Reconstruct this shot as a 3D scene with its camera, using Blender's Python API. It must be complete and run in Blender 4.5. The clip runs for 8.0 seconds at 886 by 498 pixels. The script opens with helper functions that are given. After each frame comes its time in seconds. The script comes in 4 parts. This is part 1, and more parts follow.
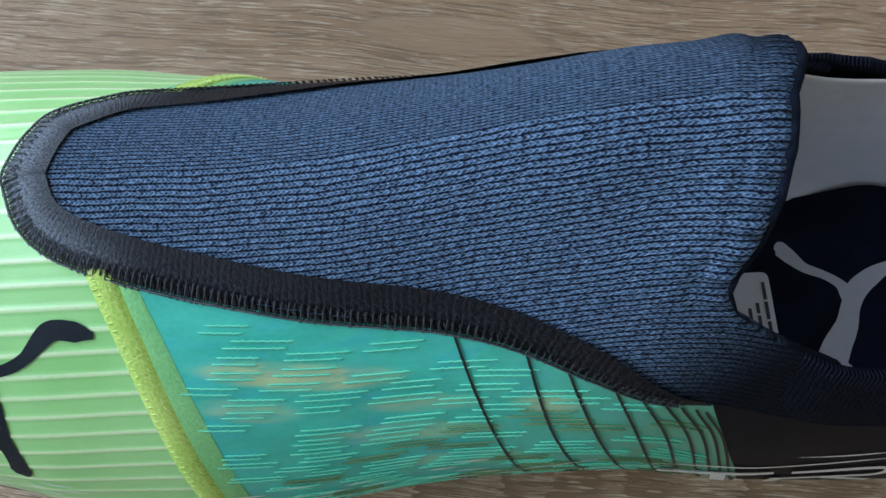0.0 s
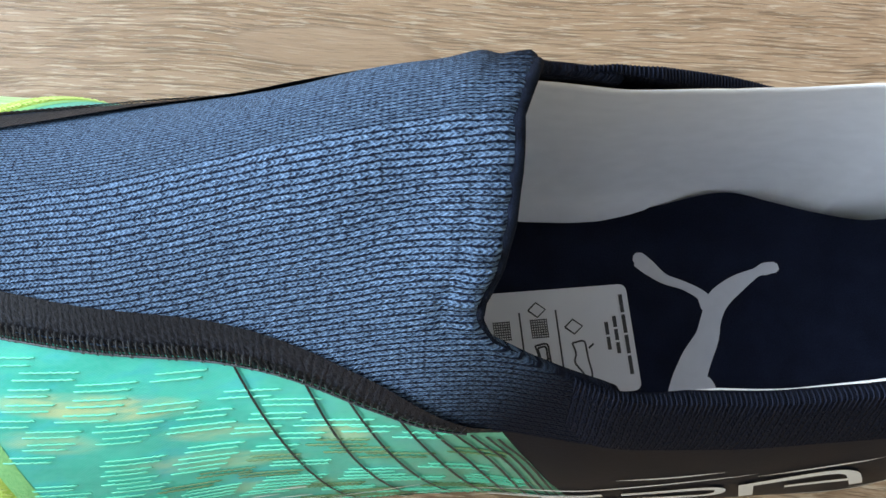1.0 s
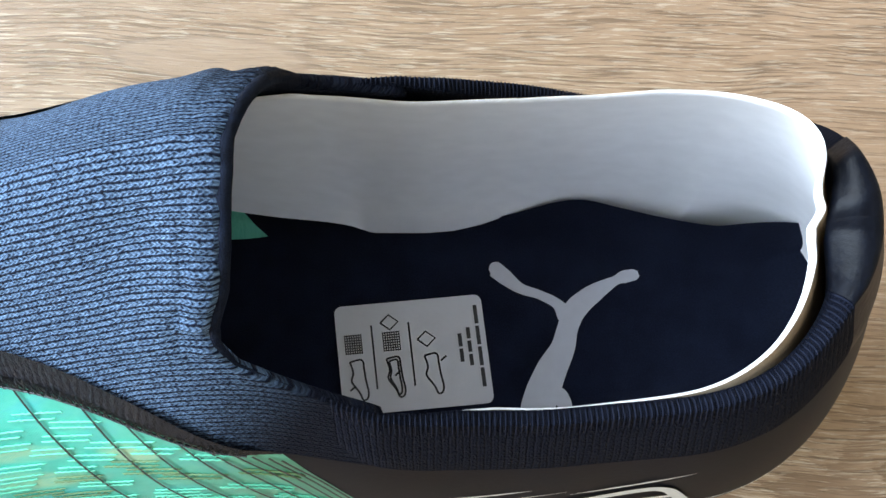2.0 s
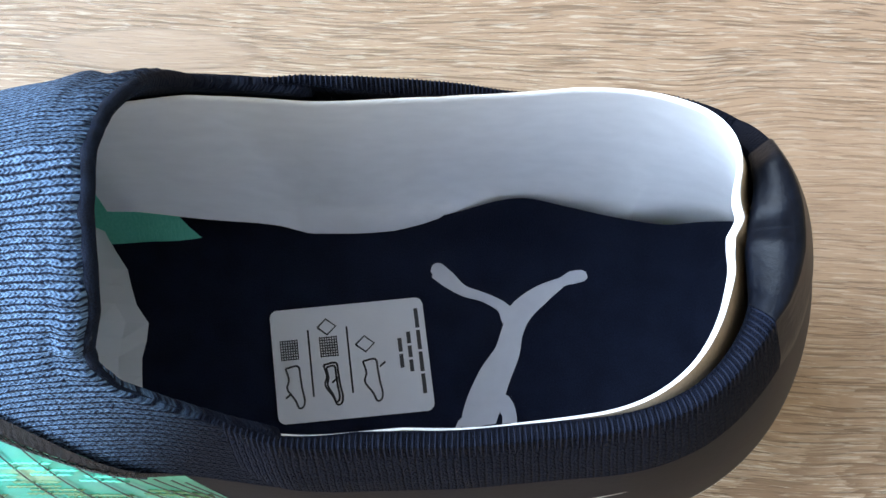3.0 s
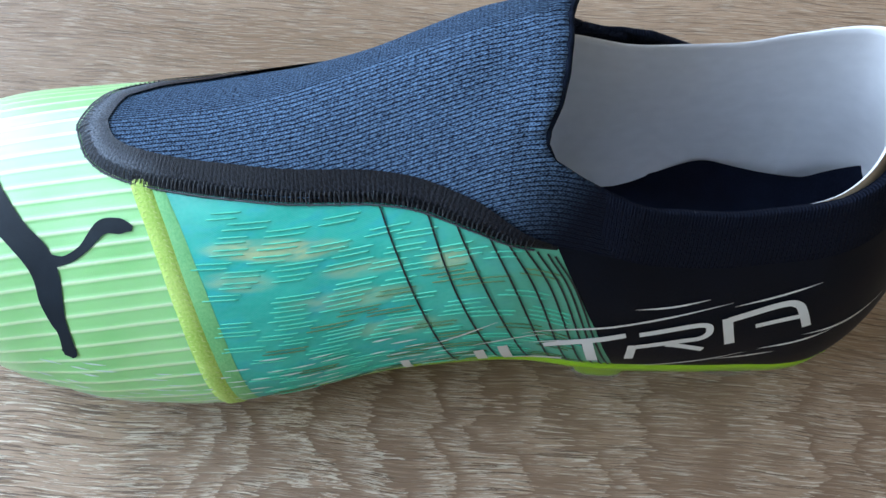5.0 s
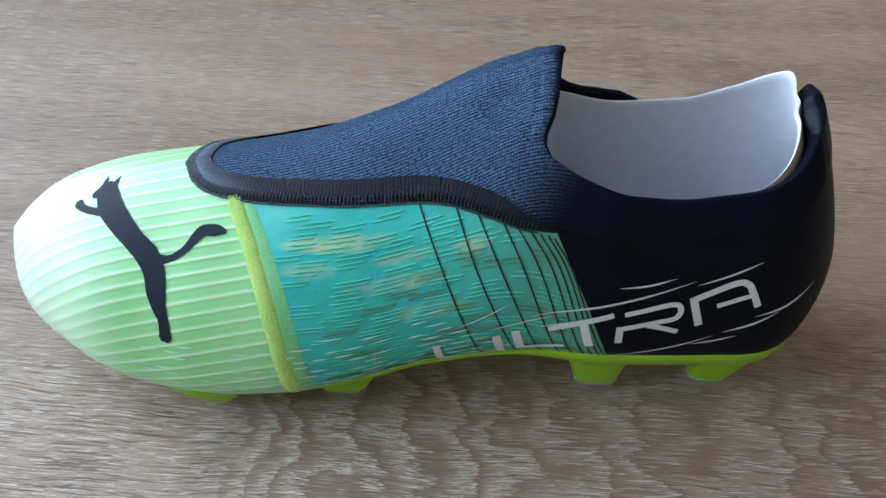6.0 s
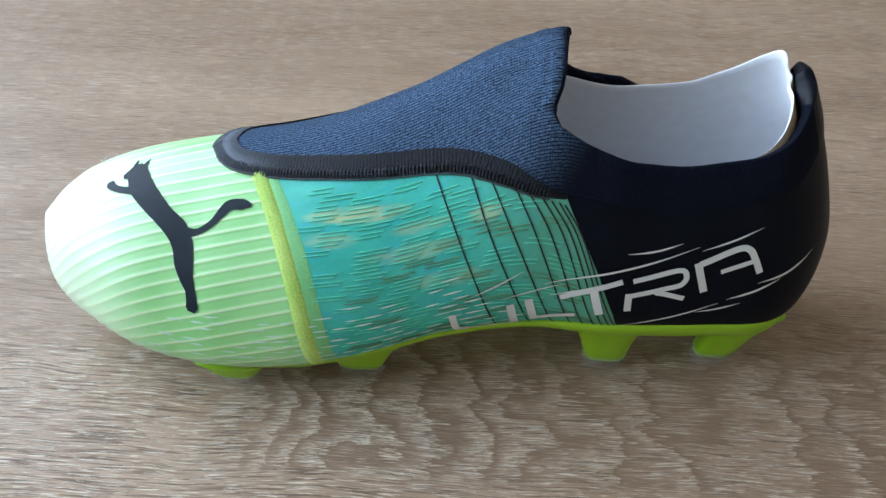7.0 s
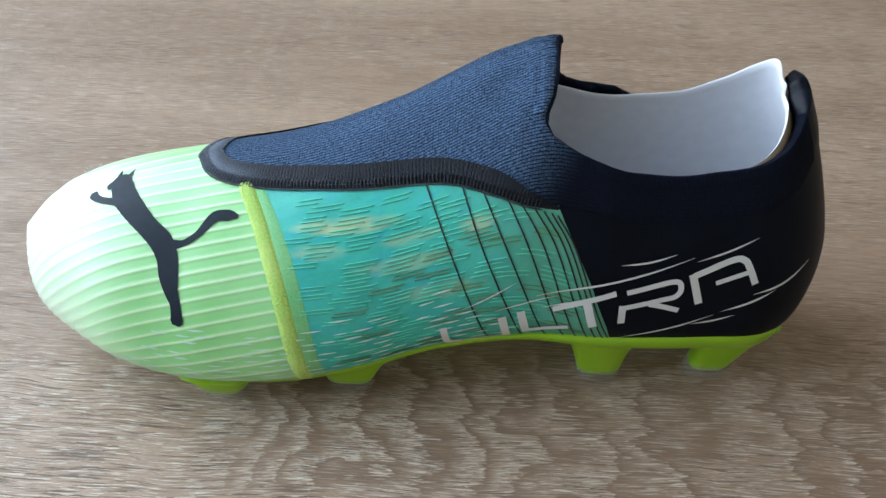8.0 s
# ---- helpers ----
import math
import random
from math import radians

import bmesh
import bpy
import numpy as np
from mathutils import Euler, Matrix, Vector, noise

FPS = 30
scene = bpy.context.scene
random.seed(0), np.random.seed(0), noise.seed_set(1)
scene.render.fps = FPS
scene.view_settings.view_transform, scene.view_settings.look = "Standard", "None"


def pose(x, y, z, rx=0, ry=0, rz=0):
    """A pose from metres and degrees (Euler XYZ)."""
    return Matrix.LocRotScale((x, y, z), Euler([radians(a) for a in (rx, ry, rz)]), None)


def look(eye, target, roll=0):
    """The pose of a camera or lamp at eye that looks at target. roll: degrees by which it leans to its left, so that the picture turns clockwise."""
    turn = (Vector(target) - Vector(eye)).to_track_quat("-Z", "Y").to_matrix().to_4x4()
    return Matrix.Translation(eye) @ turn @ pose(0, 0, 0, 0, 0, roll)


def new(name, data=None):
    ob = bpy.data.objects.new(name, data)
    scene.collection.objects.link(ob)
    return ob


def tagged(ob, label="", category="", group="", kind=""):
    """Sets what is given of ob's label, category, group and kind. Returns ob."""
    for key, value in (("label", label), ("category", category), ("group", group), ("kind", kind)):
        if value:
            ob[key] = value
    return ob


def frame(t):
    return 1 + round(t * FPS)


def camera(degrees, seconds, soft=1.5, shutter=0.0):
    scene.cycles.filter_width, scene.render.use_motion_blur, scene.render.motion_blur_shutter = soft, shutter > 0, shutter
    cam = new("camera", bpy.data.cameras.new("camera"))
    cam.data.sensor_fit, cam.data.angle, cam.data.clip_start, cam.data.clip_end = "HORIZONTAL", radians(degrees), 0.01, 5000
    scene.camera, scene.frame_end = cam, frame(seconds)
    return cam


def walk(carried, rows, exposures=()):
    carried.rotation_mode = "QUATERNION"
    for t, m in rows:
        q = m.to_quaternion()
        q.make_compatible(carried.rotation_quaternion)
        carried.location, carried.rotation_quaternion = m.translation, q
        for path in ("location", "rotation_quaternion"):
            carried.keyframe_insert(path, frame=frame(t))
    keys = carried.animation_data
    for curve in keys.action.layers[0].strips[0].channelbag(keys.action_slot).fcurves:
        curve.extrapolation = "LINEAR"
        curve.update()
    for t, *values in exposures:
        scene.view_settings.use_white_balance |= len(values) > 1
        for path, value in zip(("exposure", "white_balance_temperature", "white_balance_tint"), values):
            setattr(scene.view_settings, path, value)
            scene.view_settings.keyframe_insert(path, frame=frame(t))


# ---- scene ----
cam = camera(54.0, 8.0, soft=1.5)
EXPOSURES = [(0.0, -0.45, 6650, 10), (0.5, 0.03, 7150, 10), (1.0, 0.52, 7300, 10), (1.5, 0.84, 7400, 10), (2.2, 0.93, 7000, 10), (3.5, 1.18, 6500, 10),
             (4.0, 0.96, 6750, 10), (4.5, 0.44, 6500, 10), (5.8, -0.2, 6000, 10), (6.5, -0.06, 6250, 10), (8.0, -0.03, 6450, 10)]
PATH = [
    (0, (-0.001, -0.043, 0.229), (0.052, 0.418, -1.716), 11.2),
    (0.5, (0.017, -0.04, 0.23), (0.053, 0.417, -1.717), 8.7),
    (1, (0.038, -0.035, 0.227), (0.051, 0.418, -1.721), 5.2),
    (1.5, (0.058, -0.032, 0.226), (0.048, 0.416, -1.723), 1.6),
    (2, (0.078, -0.029, 0.225), (0.028, 0.415, -1.725), -3.6),
    (2.2, (0.085, -0.027, 0.223), (0.022, 0.412, -1.727), -5.5),
    (3.5, (0.093, -0.022, 0.217), (0.027, 0.369, -1.744), -7.1),
    (4, (0.071, -0.042, 0.234), (0.042, 0.439, -1.707), -0.6),
    (4.5, (0.04, -0.088, 0.259), (0.027, 0.697, -1.581), 2.5),
    (4.7, (0.03, -0.101, 0.267), (0.021, 0.712, -1.561), 3.3),
    (5.8, (0.019, -0.214, 0.275), (0.004, 1.088, -1.243), 2.7),
    (6, (0.02, -0.225, 0.281), (-0.019, 1.132, -1.187), 1.9),
    (6.5, (0.019, -0.251, 0.262), (-0.018, 1.164, -1.152), 2.1),
    (7, (0.015, -0.26, 0.266), (-0.022, 1.216, -1.084), 1.6),
    (7.5, (0.016, -0.259, 0.267), (-0.025, 1.233, -1.065), 1.4),
    (8, (0.015, -0.256, 0.262), (-0.002, 1.239, -1.066), 2.0),
]
walk(cam, [(t, look(eye, target, roll)) for t, eye, target, roll in PATH], EXPOSURES)

# ---- light: daylight through one window ----
WIN = (-0.75, 1.25, 0.12, 1.55)
world = bpy.data.worlds.new("sky")
scene.world = world
world.use_nodes = True
sky = world.node_tree.nodes.new("ShaderNodeTexSky")
sky.sky_type, sky.sun_disc = "NISHITA", False
sky.sun_elevation, sky.sun_rotation = radians(35), radians(-60)
world.node_tree.links.new(sky.outputs[0], world.node_tree.nodes["Background"].inputs[0])
world.node_tree.nodes["Background"].inputs[1].default_value = 0.1
lamp = bpy.data.lights.new("window_light", "AREA")
lamp.shape, lamp.size, lamp.size_y, lamp.energy, lamp.color = "RECTANGLE", WIN[1] - WIN[0], WIN[3] - WIN[2], 52.0, (0.76, 0.96, 1.18)
window_light = new("window_light", lamp)
window_light.matrix_world = look((-1.15, (WIN[0] + WIN[1]) / 2, (WIN[2] + WIN[3]) / 2), (0.0, (WIN[0] + WIN[1]) / 2 - 0.2, (WIN[2] + WIN[3]) / 2 - 0.6))


# ---- materials ----
class Nodes:
    """A node material, written as sums of small steps."""

    def __init__(self, name):
        self.mat = bpy.data.materials.new(name)
        self.mat.use_nodes = True
        self.tree = self.mat.node_tree
        self.bsdf = self.tree.nodes["Principled BSDF"]

    def put(self, socket, value):
        if isinstance(value, (int, float)):
            socket.default_value = value
        elif isinstance(value, (tuple, list)):
            socket.default_value = (*value, 1.0) if len(socket.default_value) == 4 and len(value) == 3 else value
        else:
            self.tree.links.new(value, socket)

    def node(self, kind, out=0, **inputs):
        n = self.tree.nodes.new("ShaderNode" + kind)
        for key, value in inputs.items():
            self.put(n.inputs[int(key[1:])] if key[0] == "i" and key[1:].isdigit() else n.inputs[key.replace("_", " ")], value)
        return n.outputs[out]

    def coords(self, which="Object"):
        n = self.tree.nodes.new("ShaderNodeTexCoord")
        return n.outputs[which]

    def scaled(self, vec, scale, place=(0, 0, 0), turn=(0, 0, 0)):
        return self.node("Mapping", Vector=vec, Scale=scale, Location=place, Rotation=turn)

    def noise(self, vec, scale=1.0, detail=3.0, rough=0.5, distortion=0.0):
        return self.node("TexNoise", 0, Vector=vec, Scale=scale, Detail=detail, Roughness=rough, Distortion=distortion)

    def math(self, op, a, b=0.0, c=0.0, clamp=False):
        n = self.tree.nodes.new("ShaderNodeMath")
        n.operation, n.use_clamp = op, clamp
        for k, v in enumerate((a, b, c)):
            self.put(n.inputs[k], v)
        return n.outputs[0]

    def span(self, value, a, b, c=0.0, d=1.0, smooth=True):
        n = self.tree.nodes.new("ShaderNodeMapRange")
        n.interpolation_type = "SMOOTHSTEP" if smooth else "LINEAR"
        for k, v in enumerate((value, a, b, c, d)):
            self.put(n.inputs[k], v)
        return n.outputs[0]

    def mix(self, f, a, b, blend="MIX"):
        n = self.tree.nodes.new("ShaderNodeMix")
        n.data_type, n.blend_type = "RGBA", blend
        self.put(n.inputs[0], f)
        self.put(n.inputs[6], a)
        self.put(n.inputs[7], b)
        return n.outputs[2]

    def xyz(self, vec):
        n = self.tree.nodes.new("ShaderNodeSeparateXYZ")
        self.put(n.inputs[0], vec)
        return n.outputs

    def bump(self, height, strength=0.5, distance=0.001):
        n = self.tree.nodes.new("ShaderNodeBump")
        n.inputs["Strength"].default_value, n.inputs["Distance"].default_value = strength, distance
        self.put(n.inputs["Height"], height)
        self.put(self.bsdf.inputs["Normal"], n.outputs[0])

    def done(self, **inputs):
        for key, value in inputs.items():
            self.put(self.bsdf.inputs[key.replace("_", " ")], value)
        return self.mat


def wood():
    k = Nodes("laminate_wood")
    p = k.coords()
    x, y, z = k.xyz(p)
    bend = k.math("MULTIPLY", k.math("SUBTRACT", k.noise(k.scaled(p, (8, 13, 1)), 1.0, 3.0), 0.5), 0.016)
    warp = k.node("CombineXYZ", 0, i0=x, i1=k.math("ADD", y, bend), i2=0.0)
    fine = k.noise(k.scaled(warp, (90, 1900, 1)), 1.0, 4.0, 0.7)
    jag = k.math("SUBTRACT", k.noise(k.scaled(p, (24, 1000, 1), (6, 2, 0)), 1.0, 2.0, 0.6), 0.5)
    near = k.span(y, 0.0, -0.06)
    mid = k.noise(k.scaled(warp, (9, 120, 1)), 1.0, 5.0, 0.65, 0.3)
    broad = k.noise(k.scaled(warp, (2.2, 14, 1), (3.1, 0.4, 0)), 1.0, 3.0, 0.55, 0.5)
    base = k.mix(k.span(broad, 0.3, 0.7), (0.262, 0.160, 0.095), (0.418, 0.282, 0.191))
    base = k.mix(k.math("MULTIPLY", k.span(mid, 0.35, 0.75), 0.5), base, (0.42, 0.295, 0.21))
    # flat-sawn figure in one strip of the board: rings that open out, each sharp on one side and fading on the other
    lobes = k.math("MULTIPLY", k.math("SUBTRACT", k.noise(k.scaled(p, (11, 26, 1), (0.63, 0.2, 0)), 1.0, 4.0, 0.6), 0.5), 5.2)
    start = k.math("MAXIMUM", k.math("ADD", x, 0.06), 0.0)
    q = k.math("MULTIPLY", k.math("LOGARITHM", k.math("ADD", 1.0, k.math("MULTIPLY", start, 9.0)), 2.718), 8.6)
    drift = k.math("MULTIPLY", k.noise(k.scaled(p, (30, 9, 1), (2.4, 0.9, 0)), 1.0, 2.0), 2.6)
    q = k.math("ADD", k.math("ADD", k.math("ADD", q, drift), lobes), k.math("MULTIPLY", jag, 0.8))
    rings = k.math("FRACT", q)
    strip = k.math("MULTIPLY", k.span(k.math("ADD", y, bend), -0.093, -0.087), k.span(y, 0.0, -0.045))
    strip = k.math("MULTIPLY", strip, k.span(x, -0.09, -0.03))
    hollow = k.math("MULTIPLY", k.span(rings, 0.75, 0.0), strip)
    hollow = k.math("MULTIPLY", hollow, k.span(rings, 0.0, 0.04))
    base = k.mix(k.math("MULTIPLY", hollow, 0.7), base, (0.168, 0.098, 0.058))
    # a long plain eye in the board, ringed by pale pores
    far = k.math("ADD", k.math("POWER", k.math("DIVIDE", k.math("SUBTRACT", x, 0.004), 0.027), 2.0), k.math("POWER", k.math("DIVIDE", k.math("SUBTRACT", y, 0.0745), 0.0062), 2.0))
    far = k.math("ADD", far, k.math("ADD", k.math("MULTIPLY", jag, 0.5), k.math("MULTIPLY", k.math("SUBTRACT", mid, 0.5), 1.2)))
    eye = k.span(far, 1.2, 0.8)
    base = k.mix(k.math("MULTIPLY", eye, 0.3), base, (0.30, 0.205, 0.145))
    base = k.mix(k.math("MULTIPLY", k.math("MULTIPLY", k.span(far, 1.3, 1.05), k.span(far, 0.8, 1.0)), 0.35), base, (0.17, 0.11, 0.075))
    # embossed pores: thin broken lines along the grain, pale on the ridge and dark in the groove
    patch = k.noise(k.scaled(warp, (4.5, 30, 1), (1.7, 2.2, 0)), 1.0, 3.0)
    where = k.math("MULTIPLY", k.span(patch, 0.27, 0.52, 0.5, 1.0), k.math("SUBTRACT", 1.0, k.math("MULTIPLY", hollow, 0.92)))
    where = k.math("MAXIMUM", where, k.math("MULTIPLY", k.span(rings, 0.6, 0.97), strip))
    where = k.math("MULTIPLY", where, k.math("SUBTRACT", 1.0, k.math("MULTIPLY", eye, 0.8)))
    one = k.noise(k.scaled(warp, (95, 1650, 1), (4, 1, 0)), 1.0, 3.0, 0.6)
    comb = k.noise(k.scaled(warp, (210, 1900, 1), (7, 5, 0)), 1.0, 3.0, 0.65)
    two_ = k.noise(k.scaled(warp, (40, 1350, 1), (2, 3, 0)), 1.0, 3.0, 0.6)
    ridge = k.span(one, 0.55, 0.59)
    teeth = k.math("MULTIPLY", k.math("MULTIPLY", k.span(comb, 0.51, 0.55), k.span(rings, 0.25, 0.98)), k.math("MULTIPLY", strip, k.math("MULTIPLY", k.span(x, 0.06, -0.01, 0.30, 1.0), k.span(patch, 0.36, 0.56, 0.45, 1.0))))
    groove = k.span(two_, 0.53, 0.60)
    pale = k.math("MULTIPLY", k.math("MULTIPLY", ridge, where), k.span(near, 0.0, 1.0, 0.30, 0.85, False))
    pale = k.math("MAXIMUM", pale, k.math("MULTIPLY", teeth, 0.95))
    dark = k.math("MULTIPLY", k.math("MULTIPLY", groove, where), k.span(near, 0.0, 1.0, 0.70, 0.95, False))
    base = k.mix(k.math("MULTIPLY", k.span(fine, 0.50, 0.64), 0.48), base, (0.17, 0.108, 0.075))
    base = k.mix(dark, base, (0.150, 0.094, 0.060))
    base = k.mix(pale, base, (0.74, 0.635, 0.52))
    high = k.math("SUBTRACT", k.math("ADD", k.math("MULTIPLY", fine, 0.35), k.math("MULTIPLY", pale, 0.55)), k.math("MULTIPLY", dark, 0.5))
    k.bump(high, 0.7, 0.0005)
    return k.done(Base_Color=base, Roughness=k.span(fine, 0.3, 0.7, 0.50, 0.40), Specular_IOR_Level=0.5)


def plaster():
    k = Nodes("plaster")
    p = k.coords()
    n = k.noise(p, 9.0, 4.0)
    k.bump(k.noise(p, 180.0, 2.0), 0.2, 0.002)
    return k.done(Base_Color=k.mix(n, (0.66, 0.59, 0.48), (0.72, 0.65, 0.53)), Roughness=0.85)


def toe():
    k = Nodes("ridged_toe")
    uv = k.coords("UV")
    u, v, _ = k.xyz(uv)
    ridge = k.math("COSINE", k.math("MULTIPLY", v, 2 * math.pi / 0.046))
    grain = k.noise(k.scaled(uv, (90, 500, 1)), 1.0, 3.0)
    cloth = k.noise(k.scaled(uv, (700, 260, 1)), 1.0, 2.0)
    tone = k.mix(k.span(k.noise(uv, 5.0, 2.0), 0.3, 0.7), (0.28, 0.70, 0.24), (0.35, 0.76, 0.30))
    # the window's glare on the toe end, put into the colour as near white
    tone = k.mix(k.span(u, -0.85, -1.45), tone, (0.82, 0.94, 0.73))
    tone = k.mix(k.math("MULTIPLY", k.span(ridge, 0.6, 1.0), k.span(grain, 0.2, 0.6, 0.55, 0.95)), tone, (0.70, 0.90, 0.56))
    tone = k.mix(k.math("MULTIPLY", k.span(cloth, 0.5, 0.7), 0.18), tone, (0.75, 0.9, 0.6))
    k.bump(k.math("ADD", k.math("MULTIPLY", cloth, 0.5), k.math("MULTIPLY", grain, 0.3)), 0.25, 0.0003)
    return k.done(Base_Color=tone, Roughness=0.38, Coat_Weight=0.8, Coat_Roughness=0.32, Sheen_Weight=0.04, Subsurface_Weight=0.15, Subsurface_Radius=(0.6, 1.0, 0.4), Subsurface_Scale=0.002)


def teal():
    k = Nodes("teal_mesh")
    uv = k.coords("UV")
    u, v, _ = k.xyz(uv)
    cloud = k.noise(k.scaled(uv, (5, 11, 1)), 1.0, 3.0, 0.6)
    tone = k.mix(k.span(cloud, 0.3, 0.7), (0.022, 0.47, 0.375), (0.05, 0.60, 0.485))
    tone = k.mix(k.span(k.noise(k.scaled(uv, (7, 16, 1), (3, 8, 0)), 1.0, 3.0, 0.6), 0.48, 0.66, 0.0, 0.7), tone, (0.030, 0.50, 0.54))
    low = k.math("MULTIPLY", k.span(v, 0.45, 0.05), 0.12)
    tone = k.mix(low, tone, (0.07, 0.29, 0.24))
    green = k.math("MULTIPLY", k.span(k.math("ADD", u, k.math("MULTIPLY", v, 0.3)), 0.15, 0.75), 0.85)
    tone = k.mix(green, tone, (0.12, 0.37, 0.21))
    spot = None
    for cx, cy, rx, ry, much in ((-0.21, 0.545, 0.17, 0.030, 1.0), (-0.30, 0.455, 0.09, 0.028, 0.55), (0.02, 0.47, 0.10, 0.022, 0.5), (0.24, 0.465, 0.06, 0.028, 0.7), (0.0, 0.385, 0.16, 0.028, 0.5), (0.12, 0.27, 0.14, 0.03, 0.4)):
        a = k.math("POWER", k.math("DIVIDE", k.math("SUBTRACT", u, cx), rx), 2.0)
        b = k.math("POWER", k.math("DIVIDE", k.math("SUBTRACT", k.math("SUBTRACT", v, k.math("MULTIPLY", u, -0.16)), cy), ry), 2.0)
        one = k.span(k.math("ADD", a, b), 1.7, 0.2, 0.0, much)
        spot = one if spot is None else k.math("MAXIMUM", spot, one)
    rag = k.span(k.noise(k.scaled(uv, (14, 60, 1)), 1.0, 3.0), 0.3, 0.6, 0.25, 0.9)
    tone = k.mix(k.math("MULTIPLY", spot, rag), tone, (0.60, 0.68, 0.36))
    cells = k.node("TexVoronoi", 0, Vector=k.scaled(uv, (80, 120, 1)), Scale=1.0)
    weave = k.math("MULTIPLY", k.math("SINE", k.math("MULTIPLY", u, 900.0)), k.math("SINE", k.math("MULTIPLY", v, 1100.0)))
    tone = k.mix(k.span(cells, 0.25, 0.7, 0.0, 0.10), tone, (0.20, 0.68, 0.60))
    tone = k.mix(k.span(weave, 0.1, 0.9, 0.0, 0.3), tone, (0.02, 0.24, 0.21))
    k.bump(k.math("ADD", k.math("MULTIPLY", cells, -0.15), k.math("MULTIPLY", weave, 0.3)), 0.2, 0.0003)
    return k.done(Base_Color=tone, Roughness=0.40, Coat_Weight=0.22, Coat_Roughness=0.25)


def knit(name, deep, high, pitch=0.0100, mirror=False, sheen=0.045, shade=0.97):
    k = Nodes(name)
    uv = k.coords("UV")
    u, v, _ = k.xyz(uv)
    drift = k.math("MULTIPLY", k.math("SUBTRACT", k.noise(k.scaled(uv, (9, 14, 1)), 1.0, 2.0), 0.5), 0.010)
    shiver = k.math("MULTIPLY", k.math("SUBTRACT", k.noise(k.scaled(uv, (80, 120, 1)), 1.0, 2.0), 0.5), 0.0035)
    a, b = (u, v) if not mirror else (v, u)
    b = k.math("ADD", k.math("ADD", b, drift), shiver)
    # columns of stitches, each a pair of slanting legs with a narrow groove to the next
    vee = k.math("ABSOLUTE", k.math("SUBTRACT", k.math("FRACT", k.math("DIVIDE", b, pitch)), 0.5))
    groove = k.span(vee, 0.27, 0.49)
    core = k.span(vee, 0.10, 0.0, 0.0, 0.25)
    leg = k.math("SINE", k.math("MULTIPLY", k.math("ADD", k.math("DIVIDE", k.math("ADD", a, shiver), 0.0092), k.math("MULTIPLY", vee, 1.7)), 2 * math.pi))
    fuzz = k.noise(k.scaled(uv, (300, 420, 1)), 1.0, 3.0, 0.75)
    speck = k.noise(k.scaled(uv, (85, 150, 1)), 1.0, 3.0, 0.7)
    height = k.math("SUBTRACT", k.math("MULTIPLY", leg, 0.34), k.math("ADD", k.math("MULTIPLY", groove, 1.4), core))
    height = k.math("ADD", height, k.math("MULTIPLY", k.math("SUBTRACT", speck, 0.5), 3.6))
    height = k.math("ADD", height, k.math("MULTIPLY", k.math("SUBTRACT", fuzz, 0.5), 1.1))
    tone = k.mix(k.span(height, -0.95, 0.40), deep, high)
    tone = k.mix(k.span(height, 0.15, 0.8, 0.0, 0.6), tone, tuple(min(1.0, c * 1.7 + 0.02) for c in high))
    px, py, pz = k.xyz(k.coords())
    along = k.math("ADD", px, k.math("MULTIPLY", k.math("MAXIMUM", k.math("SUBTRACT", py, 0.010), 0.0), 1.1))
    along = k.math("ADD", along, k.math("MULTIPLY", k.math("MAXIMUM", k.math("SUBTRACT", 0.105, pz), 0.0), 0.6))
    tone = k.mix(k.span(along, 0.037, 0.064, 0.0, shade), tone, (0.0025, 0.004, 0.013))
    k.bump(height, 0.85, 0.0006)
    return k.done(Base_Color=tone, Roughness=0.85, Specular_IOR_Level=0.12, Sheen_Weight=k.span(along, 0.040, 0.068, sheen, 0.004), Sheen_Roughness=0.5, Sheen_Tint=(0.55, 0.7, 1.0))


def cloth(name, a, b, rough, scale, depth=0.3, sheen=0.0, **more):
    k = Nodes(name)
    p = k.coords("UV")
    n = k.noise(p, scale, 4.0, 0.65)
    big = k.noise(p, scale * 0.04, 3.0)
    k.bump(n, depth, 0.0004)
    tone = k.mix(k.span(k.math("ADD", k.math("MULTIPLY", n, 0.6), k.math("MULTIPLY", big, 0.4)), 0.35, 0.65), a, b)
    return k.done(Base_Color=tone, Roughness=rough, Sheen_Weight=sheen, **more)


